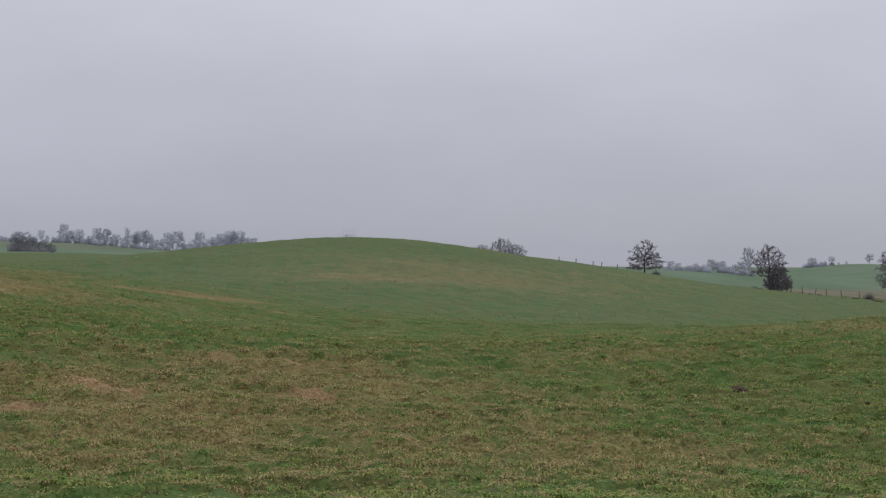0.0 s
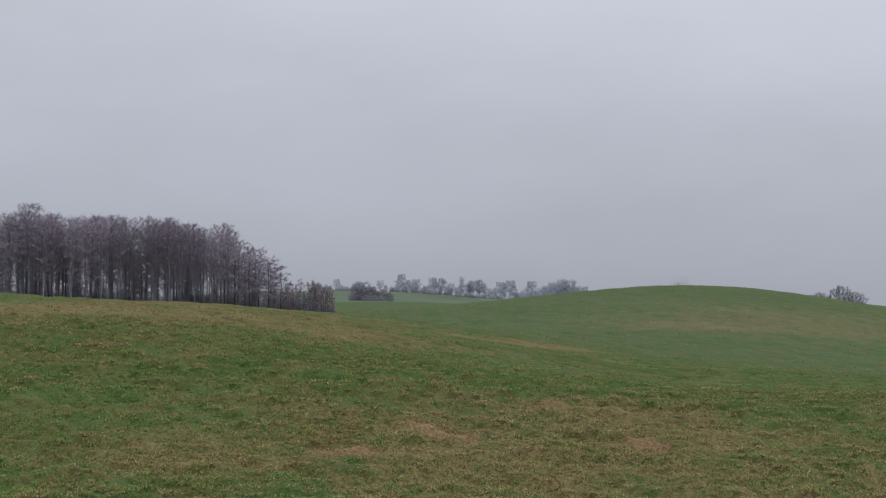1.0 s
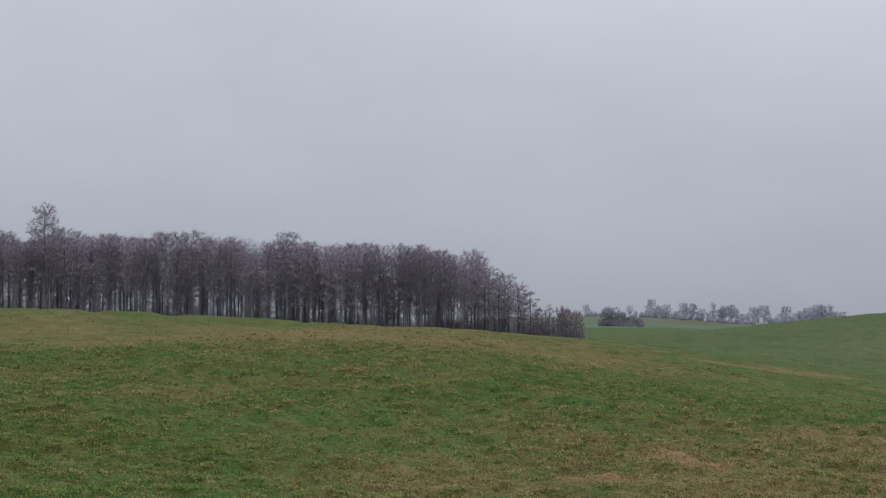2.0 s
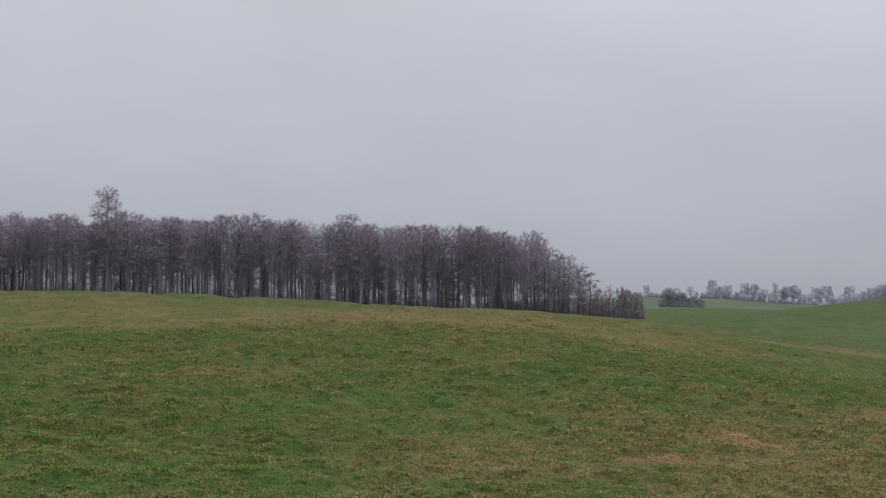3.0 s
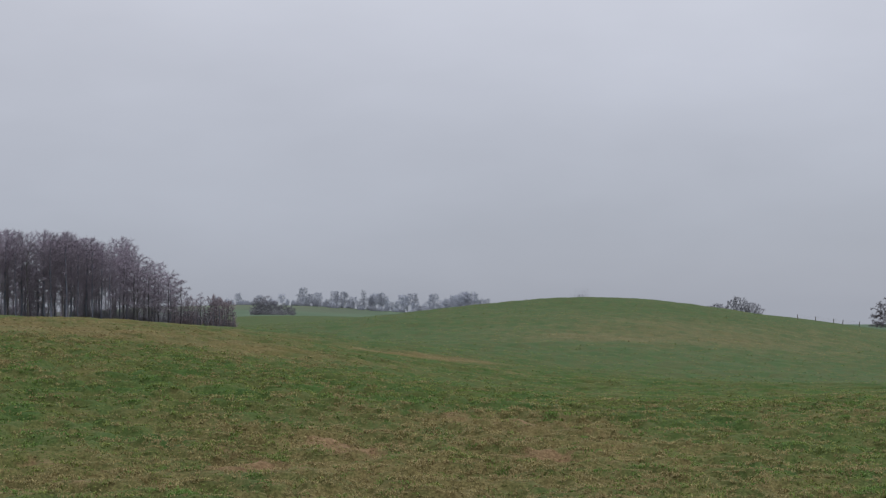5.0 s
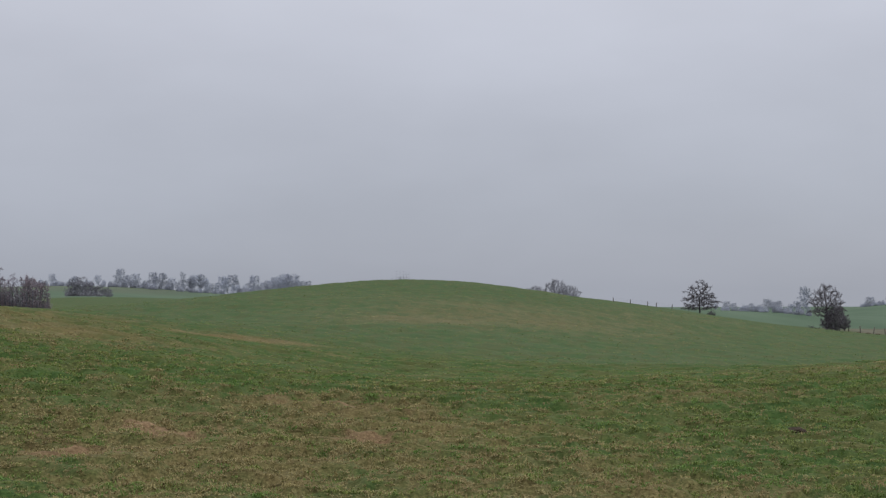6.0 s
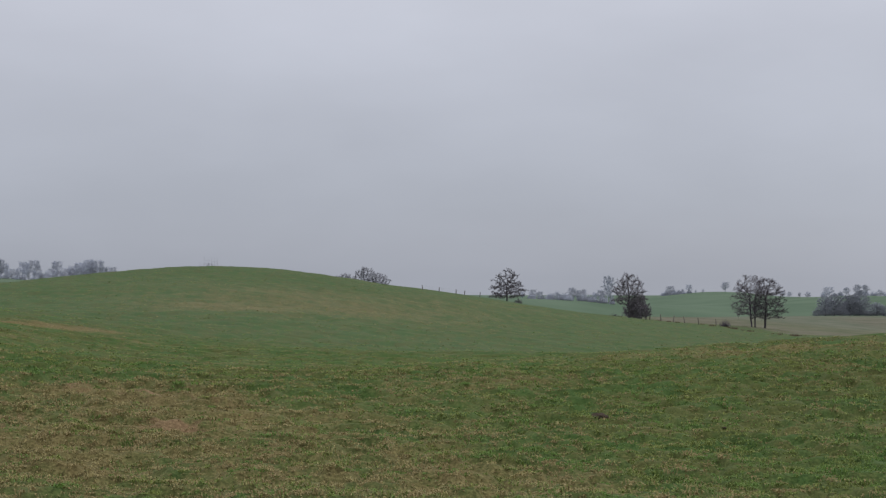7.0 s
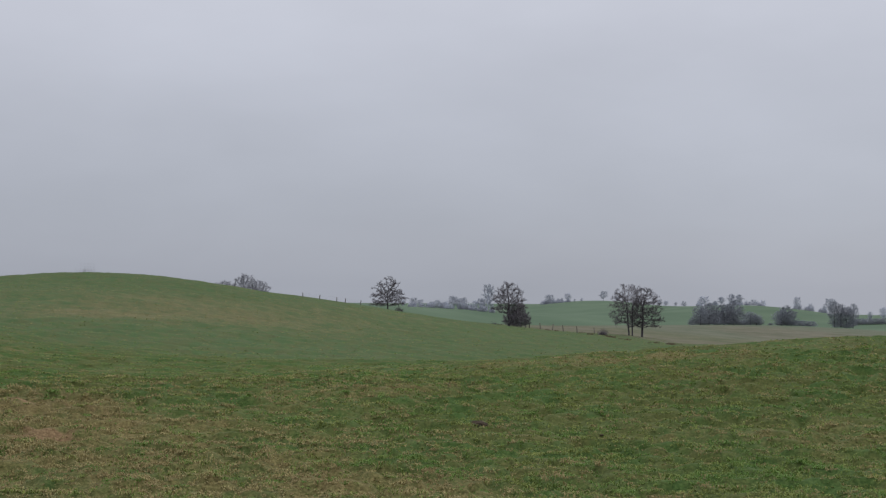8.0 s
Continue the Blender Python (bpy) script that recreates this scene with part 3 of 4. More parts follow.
def build_wood():
    rng = random.Random(3)
    right, left = Vector((-98.0, 281.0)), Vector((-228.0, 187.0))
    along = (left - right).normalized()
    back = Vector((along.y, -along.x))
    back = back if back.dot(right) > 0 else -back
    length = (left - right).length
    for row in range(4):
        s = rng.uniform(0, 2) + (0, 2, 4, 6)[row]
        while s < length:
            p = right + along * s + back * (row * 5.0 + rng.uniform(-1.8, 1.8))
            tall = canopy(p) / 18.0 * rng.uniform(0.88, 0.995)
            plant(rng.choice(alders), p.x, p.y, tall, rng.uniform(0, 360), rng.uniform(0.85, 1.2))
            s += rng.uniform(1.9, 4.0)
    # the uncounted trees deep inside, joined
    deep = Wood()
    for row in range(4, 12):
        s = rng.uniform(3, 7)
        while s < length:
            p = right + along * s + back * (row * 5.0 + rng.uniform(-2, 2))
            tall = canopy(p) * rng.uniform(0.84, 0.98)
            foot = Vector((p.x, p.y, float(height(np.float64(p.x), np.float64(p.y))) - 0.3))
            line = wander(rng, foot, Vector((0, 0, 1)), tall, 0.03, 0.025, 5)
            deep.tube(line, [0.17, 0.14, 0.11, 0.08, 0.05, 0.015], 4)
            for k in range(90):
                u = rng.uniform(0.03, 0.99) ** 0.85 * 5
                i = min(int(u), 4)
                q = line[i].lerp(line[i + 1], u - i)
                a = rng.uniform(0, 2 * math.pi)
                tip = q + Vector((math.cos(a), math.sin(a), rng.uniform(0.2, 1.1))).normalized() * rng.uniform(1.0, 3.0)
                deep.spike(q, tip, 0.035)
                for _ in range(2):
                    w = q.lerp(tip, rng.uniform(0.3, 0.9))
                    deep.spike(w, w + Vector((rng.gauss(0, 1), rng.gauss(0, 1), rng.gauss(0.4, 0.7))).normalized() * rng.uniform(0.6, 1.3), 0.03)
            s += rng.uniform(2.4, 4.6)
    tagged(new("deep_wood", deep.mesh("deep_wood", GREY_HAZE_TWIG)), "bare leafless trees standing close deep in the wood", "woodland", kind="stuff")


build_wood()

# single trees and thickets that thin out at the end of the wood
loose = [grown_tree("alder_tree", "bare alder standing free at the end of the wood", 16 + k, FIELD_BARK, TWIG, "trees of the wood", tall=14.0, bole=0.84, pace=0.45, kill=0.6, rise=0.10, clump=0.4, marks=8,
                    clumps=70, profile=((0.28, 1.8), (0.45, 2.8), (0.75, 2.6), (1.0, 0.9)), shell=0.30, spikes=9, twig=0.55, thick=0.02, lift=0.2, tip=0.016) for k in range(2)]
for k, (bearing, far, tall) in enumerate(((-20.1, 292, 14.0), (-19.39, 294, 12.0), (-18.91, 296, 10.2), (-20.65, 293, 15.8), (-21.05, 295, 16.4), (-19.75, 298, 13.2))):
    plant(loose[k % 2], *spot(bearing, far)[:2], tall / 14, 70 * k, 0.4 + 0.6 * tall / 14)
plant(loose[1], *spot(-18.18, 298)[:2], 0.63, 40, 0.5)
sapling = grown_tree("alder_sapling", "slender brown alder sapling at the end of the wood", 32, BARK, SHRUB, "saplings by the wood", tall=7.4, bole=0.85, pace=0.35, kill=0.45, clump=0.25, marks=6, clumps=34,
                     profile=((0.06, 0.5), (0.35, 0.8), (0.75, 0.8), (1.0, 0.35)), shell=0.1, spikes=15, twig=0.5, thick=0.022, lift=0.6, rise=0.2, coarse=0.035, stems=(((0, 0), (0.1, 0)), ((0.3, 0.1), (0.5, 0.2))))
for k, (bearing, far, tall) in enumerate(((-17.82, 300, 6.6), (-17.70, 299, 7.6), (-17.58, 301, 7.3), (-17.46, 299, 7.0), (-17.34, 300, 6.9), (-17.22, 301, 6.5), (-17.08, 300, 6.3), (-16.94, 300, 5.6), (-17.64, 304, 8.0), (-17.40, 304, 7.2),
                                          (-17.15, 304, 6.4), (-18.62, 299, 7.6), (-18.45, 300, 6.4), (-18.28, 299, 6.8), (-18.05, 301, 5.2), (-18.75, 302, 6.6), (-19.15, 300, 7.4))):
    plant(sapling, *spot(bearing, far)[:2], tall / 7.4, 83 * k)
red_thicket = shrub("red_thicket", "loose red-brown thicket under the last alders of the wood", 44, SHRUB, 6.6, 3.4, 70, 14, 0.02, "thickets by the wood", "thicket")
for k, (bearing, tall) in enumerate(((-19.08, 0.92), (-18.84, 1.0), (-18.62, 0.95), (-18.42, 0.86), (-18.24, 0.72), (-17.62, 0.9), (-17.32, 0.85), (-17.02, 0.78))):
    plant(red_thicket, *spot(bearing, 302 + 2 * (k % 2))[:2], tall, 67 * k)
back_thicket = shrub("back_thicket", "dense grey-brown thicket behind the end of the wood", 42, GREY_HAZE_TWIG, 8.0, 5.0, 110, 16, 0.028, "thickets by the wood", "thicket")
for bearing, far, tall in ((-17.9, 322, 0.84), (-18.5, 326, 0.9), (-19.1, 330, 0.95), (-19.7, 334, 1.0), (-20.3, 338, 1.0)):
    plant(back_thicket, *spot(bearing, far)[:2], tall, bearing * 90)
for k in range(16):
    plant(back_thicket, *spot(-18.35 - 0.28 * k, 303 + 4 * (k % 3))[:2], 0.76 + 0.12 * math.sin(3.1 * k) + 0.02 * k, 77 * k)
under = shrub("undergrowth_shrub", "low dark leafless undergrowth between the trunks of the wood", 43, TWIG, 4.0, 5.5, 50, 14, 0.028, "undergrowth of the wood", "shrub")
rng = random.Random(8)
for k in range(100):
    bearing = -19.4 - 29 * (k + rng.random()) / 100
    edge = np.interp(bearing, [-46, -19], [294, 300])
    plant(under, *spot(bearing, float(edge) + rng.choice((4, 14, 26, 40)) + rng.uniform(-4, 4))[:2], rng.uniform(0.5, 1.5), rng.uniform(0, 360))
birch = grown_tree("birch_tree", "tall bare birch standing above the wood", 35, PALE_BARK, TWIG, tall=21.6, bole=0.88, pace=0.45, kill=0.6, rise=0.22, clump=0.45, marks=8, clumps=210, shell=0.1, spikes=9, twig=0.7, thick=0.02, tip=0.014,
                   profile=((0.35, 2.2), (0.6, 3.6), (0.78, 3.4), (0.92, 1.9), (1.0, 0.6)))
plant(birch, *spot(-37.3, 285)[:2])

# ---- trees standing alone in the fields ----
lone = grown_tree("lone_tree", "broad bare field tree with dark twigs behind the hill shoulder", 51, FIELD_BARK, DARK_TWIG, tall=9.0, bole=0.50,
                  profile=((0.08, 4.8), (0.25, 5.2), (0.50, 4.5), (0.72, 3.6), (0.90, 2.2), (1.0, 1.0)), clumps=190, marks=9, clump=0.40, shell=0.20, rise=0.10, spikes=17, twig=0.5, tip=0.015)
plant(lone, *spot(7.75, 402)[:2])
oak = grown_tree("gnarled_tree", "dark gnarled field tree with a dense crown of upright limbs", 52, FIELD_BARK, DARK_TWIG, tall=10.0, bole=0.45,
                 profile=((0.30, 2.6), (0.38, 4.2), (0.48, 3.4), (0.65, 3.5), (0.85, 2.5), (1.0, 0.8)), clumps=200, marks=9, clump=0.42, shell=0.12, rise=0.12, spikes=14, twig=0.5, tip=0.017)
plant(oak, *spot(12.42, 327)[:2])
oak_foot = grown_tree("thorn_bush", "rounded dense dark thorn bush at the foot of the gnarled tree", 53, FIELD_BARK, THORN_TWIG, "", "shrub", tall=5.4, bole=0.10, pace=0.3, kill=0.42, clump=0.38, marks=9, clumps=260, shell=0.02,
                      profile=((0.04, 2.5), (0.30, 3.0), (0.60, 2.3), (0.85, 1.3), (1.0, 0.6)), spikes=22, twig=0.45, thick=0.016, tip=0.008, lift=0.15,
                      stems=(((-1.6, 0), (-1.7, 0)), ((-0.7, 0.8), (-0.8, 0.9)), ((0.2, -0.5), (0.3, -0.6)), ((0.9, 0.6), (1.0, 0.7)), ((1.7, -0.1), (1.8, -0.2)), ((0.2, 1.6), (0.2, 1.7)), ((0.3, -1.7), (0.3, -1.8))))
plant(oak_foot, *spot(12.74, 326)[:2])
skirt = shrub("skirt_bush", "low dark bush beside the foot of the broad field tree", 61, DARK_TWIG, 2.0, 3.4, 80, 14, 0.02)
plant(skirt, *spot(8.2, 402)[:2])
low_hedge = shrub("bramble_hedge", "low bramble hedge beside the gnarled tree", 54, DARK_TWIG, 1.3, 4.5, 60, 9, 0.02, category="hedge")
plant(low_hedge, *spot(11.85, 327)[:2])
pair = grown_tree("twin_stemmed_tree", "wide-crowned tree on two thin stems by the stubble field", 55, FIELD_BARK, DARK_TWIG, "pair of field trees", tall=11.5, bole=0.62, pace=0.40, kill=0.55,
                  profile=((0.20, 3.2), (0.30, 3.9), (0.50, 4.0), (0.70, 3.8), (0.86, 3.0), (0.95, 2.0), (1.0, 1.2)), clumps=300, marks=8, clump=0.36, shell=0.22, spikes=12, twig=0.5, thick=0.014, rise=0.07, tip=0.0135, pipe=1.97,
                  stems=(((0.2, 0), (-0.3, 0.2)), ((1.0, 0.1), (1.1, -0.4))))
plant(pair, *spot(16.98, 331)[:2])
mate = grown_tree("field_tree", "wide-crowned tree beside the twin-stemmed one, low branches spreading", 56, FIELD_BARK, DARK_TWIG, "pair of field trees", tall=11.2, bole=0.62, pace=0.40, kill=0.55,
                  profile=((0.20, 3.4), (0.30, 4.0), (0.50, 4.0), (0.70, 3.6), (0.86, 2.8), (0.95, 1.8), (1.0, 1.0)), clumps=280, marks=8, clump=0.36, shell=0.22, spikes=12, twig=0.5, thick=0.014, rise=0.07, tip=0.0135, pipe=1.97,
                  stems=(((-0.7, 0), (-0.4, 0.2)),))
plant(mate, *spot(17.62, 332)[:2])
bush = shrub("fence_bush", "small dark bush at the end of the fence", 57, DARK_TWIG, 1.9, 2.2, 110, 18, 0.022)
plant(bush, *spot(16.03, 322)[:2])

# trees behind the hill
behind = grown_tree("hilltop_tree", "rounded grey-brown bare tree behind the crest of the hill", 58, FIELD_BARK, GREY_HAZE_TWIG, "trees behind the hill", tall=11.0, bole=0.4,
                    profile=((0.2, 3.0), (0.5, 3.8), (0.75, 3.2), (0.92, 1.8), (1.0, 0.8)), clumps=130, marks=9, clump=0.5, shell=0.1, spikes=16, twig=0.6, thick=0.02, tip=0.016)
for bearing, far, tall in ((2.3, 460, 11.3), (2.85, 462, 9.7), (1.55, 460, 8.7), (1.2, 462, 8.1)):
    plant(behind, *spot(bearing, far)[:2], tall / 11.0, bearing * 77)
crest_bush = shrub("crest_bush", "grey bush just behind the top of the hill", 59, GREY_HAZE_TWIG, 5.4, 5.0, 60, 12, 0.024, "trees behind the hill")
for bearing, size in ((-4.02, 1.19), (-3.88, 1.21), (-3.74, 1.20), (-3.60, 1.19), (-3.46, 1.20), (-3.32, 1.17)):
    plant(crest_bush, *spot(bearing, 420)[:2], size, bearing * 300)

# ---- far trees ----
# paleness of the far trees and hedges is haze painted in their colour
FAR = "leafless tree on the far rise, haze painted into its grey"
far_kinds = [grown_tree("far_tree", FAR, 60 + k, FAR_HAZE_TWIG, FAR_HAZE_TWIG, "far trees", tall=10.0, bole=0.5, pace=0.5, kill=0.7, clump=0.5, marks=7, clumps=(70, 70, 60, 50)[k], shell=0.1, spikes=13, twig=0.8, thick=0.034, tip=0.024,
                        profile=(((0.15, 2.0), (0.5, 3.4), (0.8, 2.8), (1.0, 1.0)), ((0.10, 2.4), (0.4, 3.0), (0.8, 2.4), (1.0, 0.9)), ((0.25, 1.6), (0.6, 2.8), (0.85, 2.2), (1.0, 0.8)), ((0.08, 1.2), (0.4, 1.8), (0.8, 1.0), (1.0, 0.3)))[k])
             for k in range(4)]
far_bush = shrub("far_thicket", "hedge thicket on the far rise, paled by painted haze", 65, FAR_HAZE_TWIG, 6.6, 10.0, 90, 16, 0.085, "far hedges", "hedge")


def far_trees(distance, rows, seed, spread=1.0):
    """Rows of bearing and height; an s marks a slim tree by a negative height."""
    rng = random.Random(seed)
    for bearing, tall in rows:
        kind = far_kinds[3] if tall < 0 else rng.choice(far_kinds[:3])
        size = abs(tall) / 10.3
        plant(kind, *spot(bearing, distance + rng.uniform(-8, 8))[:2], size, rng.uniform(0, 360), size * (0.9 if tall < 0 else rng.uniform(0.9, 1.25) * spread))


def far_hedge(distance, first, last, count, seed):
    rng = random.Random(seed)
    for k in range(count):
        plant(far_bush, *spot(first + (last - first) * (k + rng.random()) / count, distance + rng.uniform(-10, 10))[:2], rng.uniform(0.55, 1.1), rng.uniform(0, 360))


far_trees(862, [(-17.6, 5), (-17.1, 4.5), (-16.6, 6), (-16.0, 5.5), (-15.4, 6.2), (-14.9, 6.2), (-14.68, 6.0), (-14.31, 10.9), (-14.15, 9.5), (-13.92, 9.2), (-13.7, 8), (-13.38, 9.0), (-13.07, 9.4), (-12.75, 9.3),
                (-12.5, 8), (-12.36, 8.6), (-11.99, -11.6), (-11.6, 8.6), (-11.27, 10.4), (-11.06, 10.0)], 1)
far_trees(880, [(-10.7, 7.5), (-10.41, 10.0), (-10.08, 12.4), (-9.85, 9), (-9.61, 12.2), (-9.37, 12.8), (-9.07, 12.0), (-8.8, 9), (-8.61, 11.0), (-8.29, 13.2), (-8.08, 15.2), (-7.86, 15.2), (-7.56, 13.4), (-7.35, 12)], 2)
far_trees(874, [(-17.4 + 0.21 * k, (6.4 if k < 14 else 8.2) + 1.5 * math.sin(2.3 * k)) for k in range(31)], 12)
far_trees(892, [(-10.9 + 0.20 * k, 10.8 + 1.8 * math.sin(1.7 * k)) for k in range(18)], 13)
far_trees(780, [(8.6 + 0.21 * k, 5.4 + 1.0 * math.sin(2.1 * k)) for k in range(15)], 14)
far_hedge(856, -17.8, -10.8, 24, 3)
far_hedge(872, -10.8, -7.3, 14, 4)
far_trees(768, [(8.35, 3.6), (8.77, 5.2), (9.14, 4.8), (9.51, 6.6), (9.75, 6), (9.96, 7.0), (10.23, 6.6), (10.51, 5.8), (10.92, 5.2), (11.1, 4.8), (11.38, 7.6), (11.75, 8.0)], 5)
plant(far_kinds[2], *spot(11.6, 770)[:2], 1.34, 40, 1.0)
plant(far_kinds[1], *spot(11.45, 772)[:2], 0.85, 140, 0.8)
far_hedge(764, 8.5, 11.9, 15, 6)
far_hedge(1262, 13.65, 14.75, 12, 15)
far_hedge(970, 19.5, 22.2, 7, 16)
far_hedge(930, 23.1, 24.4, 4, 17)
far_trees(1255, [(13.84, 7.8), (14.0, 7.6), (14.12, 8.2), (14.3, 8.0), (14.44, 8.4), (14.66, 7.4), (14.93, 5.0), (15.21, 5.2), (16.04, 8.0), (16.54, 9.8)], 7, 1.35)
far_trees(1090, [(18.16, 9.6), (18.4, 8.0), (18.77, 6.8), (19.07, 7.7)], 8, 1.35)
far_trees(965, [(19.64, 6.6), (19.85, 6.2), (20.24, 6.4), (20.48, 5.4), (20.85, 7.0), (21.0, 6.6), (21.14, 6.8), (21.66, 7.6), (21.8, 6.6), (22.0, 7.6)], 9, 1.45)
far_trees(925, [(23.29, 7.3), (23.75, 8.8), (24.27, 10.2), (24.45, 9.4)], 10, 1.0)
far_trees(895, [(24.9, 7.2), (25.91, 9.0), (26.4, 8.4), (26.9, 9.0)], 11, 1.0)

# these trees and bushes carry haze in their twig colour
edge_trees = [grown_tree("field_edge_tree", "dense leafless tree at the edge of the stubble field, greyed by painted haze", 66 + 40 * k, FIELD_BARK, MID_HAZE_TWIG, "trees by the stubble field", tall=10.0, bole=0.5, pace=0.45, kill=0.6, clump=0.45, marks=8,
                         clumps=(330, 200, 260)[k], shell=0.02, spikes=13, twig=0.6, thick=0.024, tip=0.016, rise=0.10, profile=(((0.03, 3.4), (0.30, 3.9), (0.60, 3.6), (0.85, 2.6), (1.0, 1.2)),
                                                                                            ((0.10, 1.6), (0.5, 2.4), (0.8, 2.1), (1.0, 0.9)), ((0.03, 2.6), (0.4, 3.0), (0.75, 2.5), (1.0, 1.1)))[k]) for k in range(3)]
edge_bush = grown_tree("field_edge_bush", "dense rounded bush at the edge of the stubble field, greyed by painted haze", 67, MID_HAZE_TWIG, MID_HAZE_TWIG, "bushes by the stubble field", "shrub", tall=6.0, bole=0.25, pace=0.4, kill=0.55, clump=0.45, marks=8, clumps=210,
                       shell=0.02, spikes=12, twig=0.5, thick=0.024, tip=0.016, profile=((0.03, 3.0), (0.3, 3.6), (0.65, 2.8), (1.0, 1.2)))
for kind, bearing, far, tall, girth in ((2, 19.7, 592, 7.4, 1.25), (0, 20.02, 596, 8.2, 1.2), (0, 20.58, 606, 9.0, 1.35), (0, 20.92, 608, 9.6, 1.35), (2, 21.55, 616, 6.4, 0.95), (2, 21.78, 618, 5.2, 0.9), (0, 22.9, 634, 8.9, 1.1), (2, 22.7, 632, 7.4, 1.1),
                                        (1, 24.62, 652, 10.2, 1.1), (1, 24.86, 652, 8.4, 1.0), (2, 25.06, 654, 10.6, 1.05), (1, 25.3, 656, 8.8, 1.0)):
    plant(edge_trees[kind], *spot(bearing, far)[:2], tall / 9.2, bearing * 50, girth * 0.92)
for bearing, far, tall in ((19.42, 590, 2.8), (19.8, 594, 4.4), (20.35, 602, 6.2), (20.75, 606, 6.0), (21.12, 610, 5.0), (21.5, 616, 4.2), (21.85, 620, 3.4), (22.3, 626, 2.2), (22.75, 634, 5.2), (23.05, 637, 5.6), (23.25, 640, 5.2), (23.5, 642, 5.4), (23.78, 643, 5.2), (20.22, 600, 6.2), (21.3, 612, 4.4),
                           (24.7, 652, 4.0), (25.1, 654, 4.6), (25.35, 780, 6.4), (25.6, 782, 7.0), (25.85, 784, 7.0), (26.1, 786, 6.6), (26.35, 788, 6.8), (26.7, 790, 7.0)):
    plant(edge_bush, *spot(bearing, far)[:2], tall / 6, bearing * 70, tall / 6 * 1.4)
left_bush = grown_tree("hollow_tree", "dense tree clump in the hollow, its grey lifted by painted haze", 68, BARK, GREY_HAZE_TWIG, "clump in the hollow", tall=6.7, bole=0.35, pace=0.4, kill=0.55, clump=0.45, marks=8, clumps=90, shell=0.1, spikes=12,
                       twig=0.6, thick=0.024, tip=0.018, profile=((0.06, 2.6), (0.35, 3.8), (0.7, 3.0), (1.0, 1.0)))
for bearing, far, tall in ((-16.0, 544, 6.4), (-15.7, 546, 7.4), (-15.4, 546, 5.6), (-15.05, 547, 4.6), (-14.75, 548, 3.6)):
    plant(left_bush, *spot(bearing, far)[:2], tall / 6.7, bearing * 60)
hollow_shrub = shrub("hollow_shrub", "shrub under the tree clump in the hollow, haze painted into its grey", 69, GREY_HAZE_TWIG, 4.0, 6.0, 90, 14, 0.036, "clump in the hollow")
for bearing, tall in ((-16.1, 3.6), (-15.75, 4.0), (-15.4, 3.6), (-15.05, 3.4), (-14.7, 2.6)):
    plant(hollow_shrub, *spot(bearing, 542)[:2], tall / 4, bearing * 60)

# ---- fences ----


def fence(label, places, tall, wires):
    root = tagged(new("wire_fence"), label, "fence")
    rng = random.Random(len(places))
    tops = []
    for bearing, far in places:
        x, y, z = spot(bearing, far)
        w = Wood()
        lean = Vector((rng.gauss(0, 0.10), rng.gauss(0, 0.10), 1)).normalized()
        w.tube([Vector((0, 0, -0.4)), lean * 0.5 * tall, lean * (tall - 0.06), lean * tall], [0.11, 0.105, 0.10, 0.05], 6)
        post = part("post", w.mesh("post", POST), root)
        post.location = (x, y, z)
        tops.append((Vector((x, y, z)), lean))
    for k in range(wires):
        w = Wood()
        w.tube([p + l * tall * (0.9 - 0.33 * k) for p, l in tops], [0.006] * len(tops), 3)
        part("wire", w.mesh("wire", WIRE), root)
    return root


fence("wire fence with weathered wooden posts on the hill crest", [(4.5, 372), (5.13, 375), (5.79, 378), (6.11, 380), (6.7, 384)], 1.2, 2)
fence("wire fence with weathered wooden posts beside the stubble field", [(13.2, 328), (13.63, 327), (14.09, 326), (14.52, 325), (15.05, 324), (15.7, 323)], 1.5, 2)

# ---- withered weeds by the fence ----


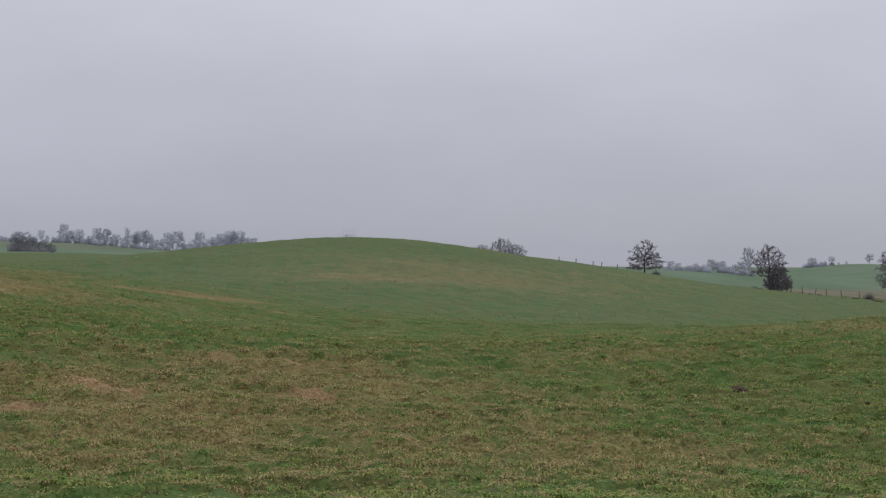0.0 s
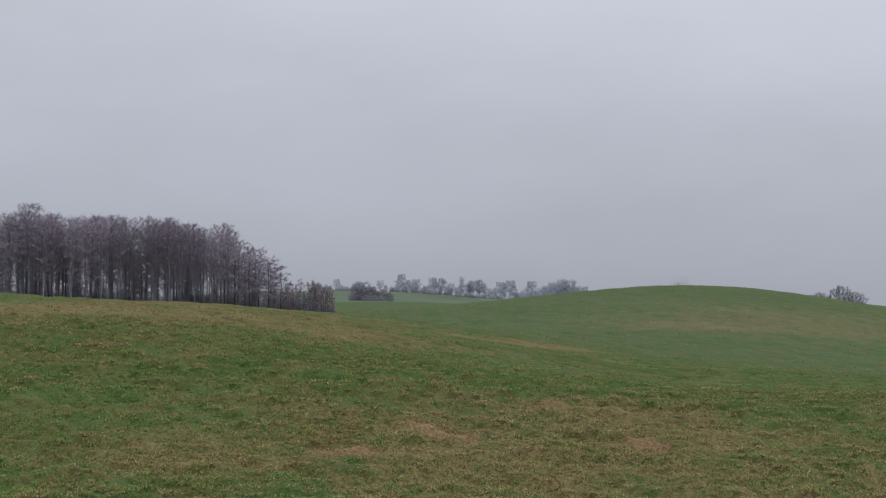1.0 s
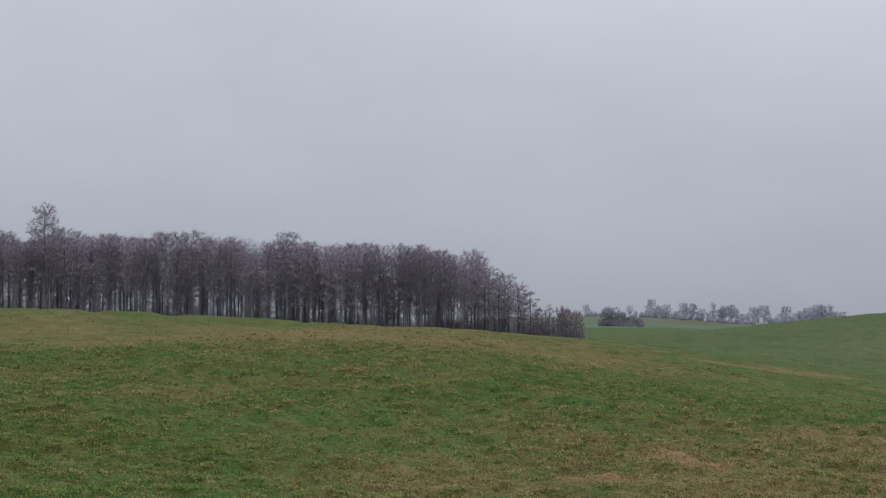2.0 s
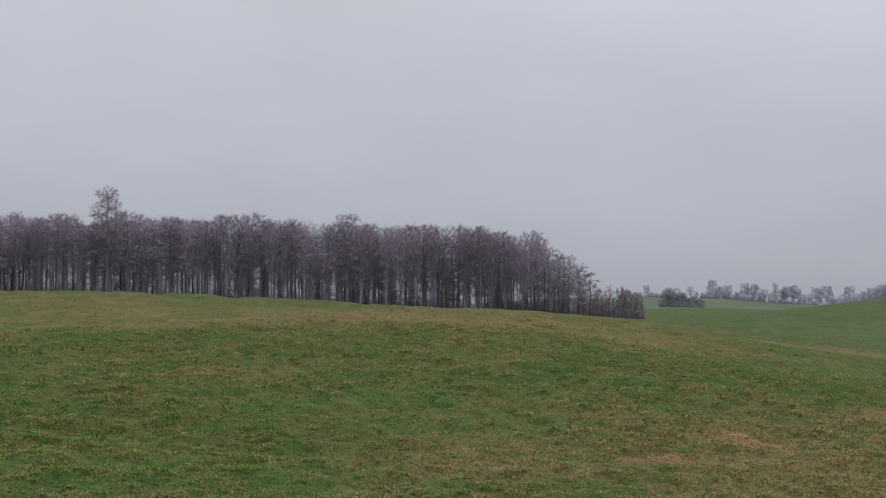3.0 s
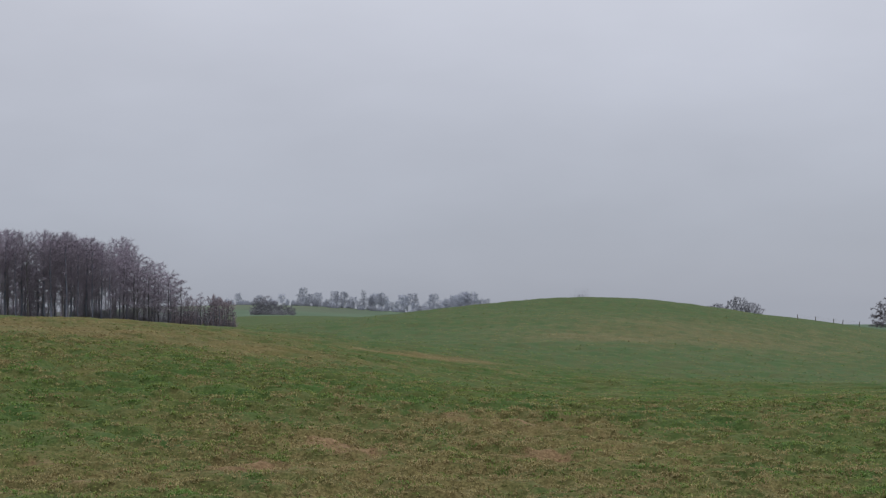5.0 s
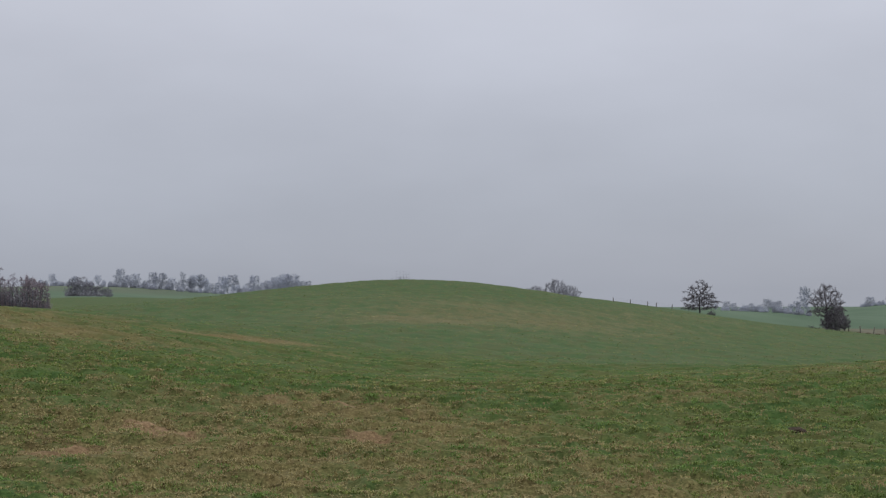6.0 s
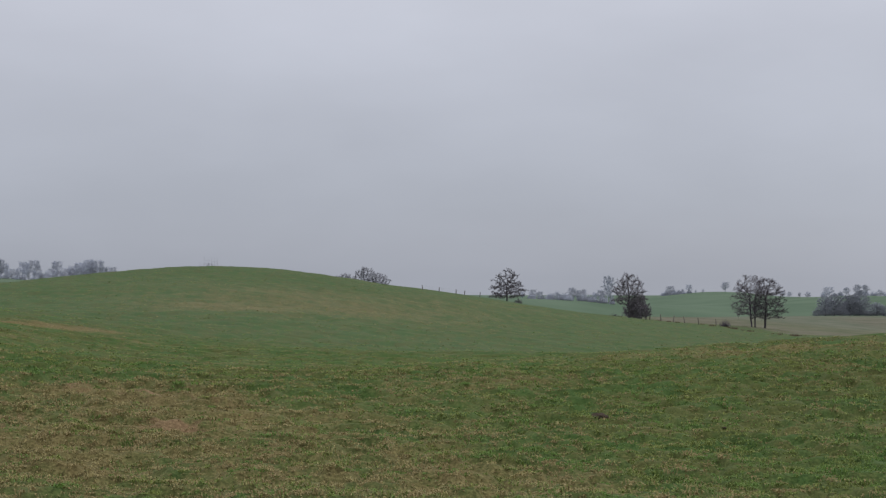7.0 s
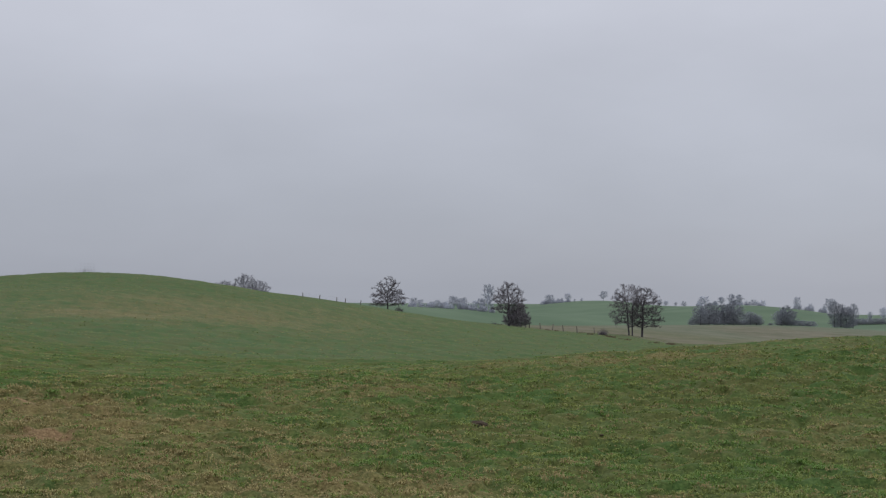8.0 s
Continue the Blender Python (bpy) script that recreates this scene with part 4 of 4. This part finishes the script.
def weeds(seed):
    rng = np.random.RandomState(seed)
    s = np.sort(rng.beta(1.5, 0.9, 300))
    bearing, far = np.interp(s, [0, 0.35, 0.7, 1], [13.0, 15.6, 17.4, 19.0]), np.interp(s, [0, 0.35, 0.7, 1], [327, 320, 300, 276]) + rng.normal(0, 1.6, 300)
    keep = value_noise(s * 60, s * 0, 1.3) > 0.50
    x, y = far * np.sin(np.radians(bearing)), far * np.cos(np.radians(bearing))
    x, y = x[keep], y[keep]
    count = 9
    turn, lean = rng.uniform(0, 2 * np.pi, (len(x), count)), rng.uniform(0.05, 0.7, (len(x), count))
    ln = rng.uniform(0.15, 0.45, (len(x), 1)) * rng.uniform(0.5, 1.2, (len(x), count))
    foot = np.stack([x[:, None] + rng.normal(0, 0.22, turn.shape), y[:, None] + rng.normal(0, 0.22, turn.shape), height(x, y)[:, None] - 0.05 + 0 * turn], -1).reshape(-1, 3)
    top = foot + np.stack([np.cos(turn) * np.sin(lean) * ln, np.sin(turn) * np.sin(lean) * ln, np.cos(lean) * ln], -1).reshape(-1, 3)
    v, f = tapered(foot, top, np.full(len(foot), 0.035), np.full(len(foot), 0.02), 3)
    return tagged(new("dry_weeds", raw_mesh("dry_weeds", v, f, WEED)), "withered weeds along the fence and field edge", "weeds", kind="stuff")


weeds(21)

# ---- molehills ----


def molehill(seed):
    rng = random.Random(seed)
    bm = bmesh.new()
    bmesh.ops.create_icosphere(bm, subdivisions=3, radius=1.0)
    for v in bm.verts:
        n = noise.noise(v.co * 2.3 + Vector((seed * 7.1, 0, 0))) * 0.35 + noise.noise(v.co * 6.0) * 0.15
        v.co *= 1 + n
        v.co.z = max(v.co.z, -0.25) * 0.42
    me = bpy.data.meshes.new("molehill")
    bm.to_mesh(me)
    bm.free()
    me.materials.append(EARTH)
    return tagged(new("molehill", me), "low heap of dark loose soil in the grass", "molehill", "molehills")


hills = [molehill(k) for k in range(2)]
for k, (bearing, far, size) in enumerate((
    (11.24, 32.9, 0.20),
    (11.50, 33.0, 0.18),
    (12.30, 33.5, 0.17),
    (12.52, 33.6, 0.18),
    (16.00, 31.4, 0.20),
    (16.32, 31.3, 0.18),
    (16.97, 31.0, 0.20),
    (17.82, 31.3, 0.20),
    (22.50, 44.1, 0.20),
    (9.30, 44.8, 0.16),
)):
    plant(hills[k % 2], *spot(bearing, far)[:2], size, 57 * k, size * 1.1)
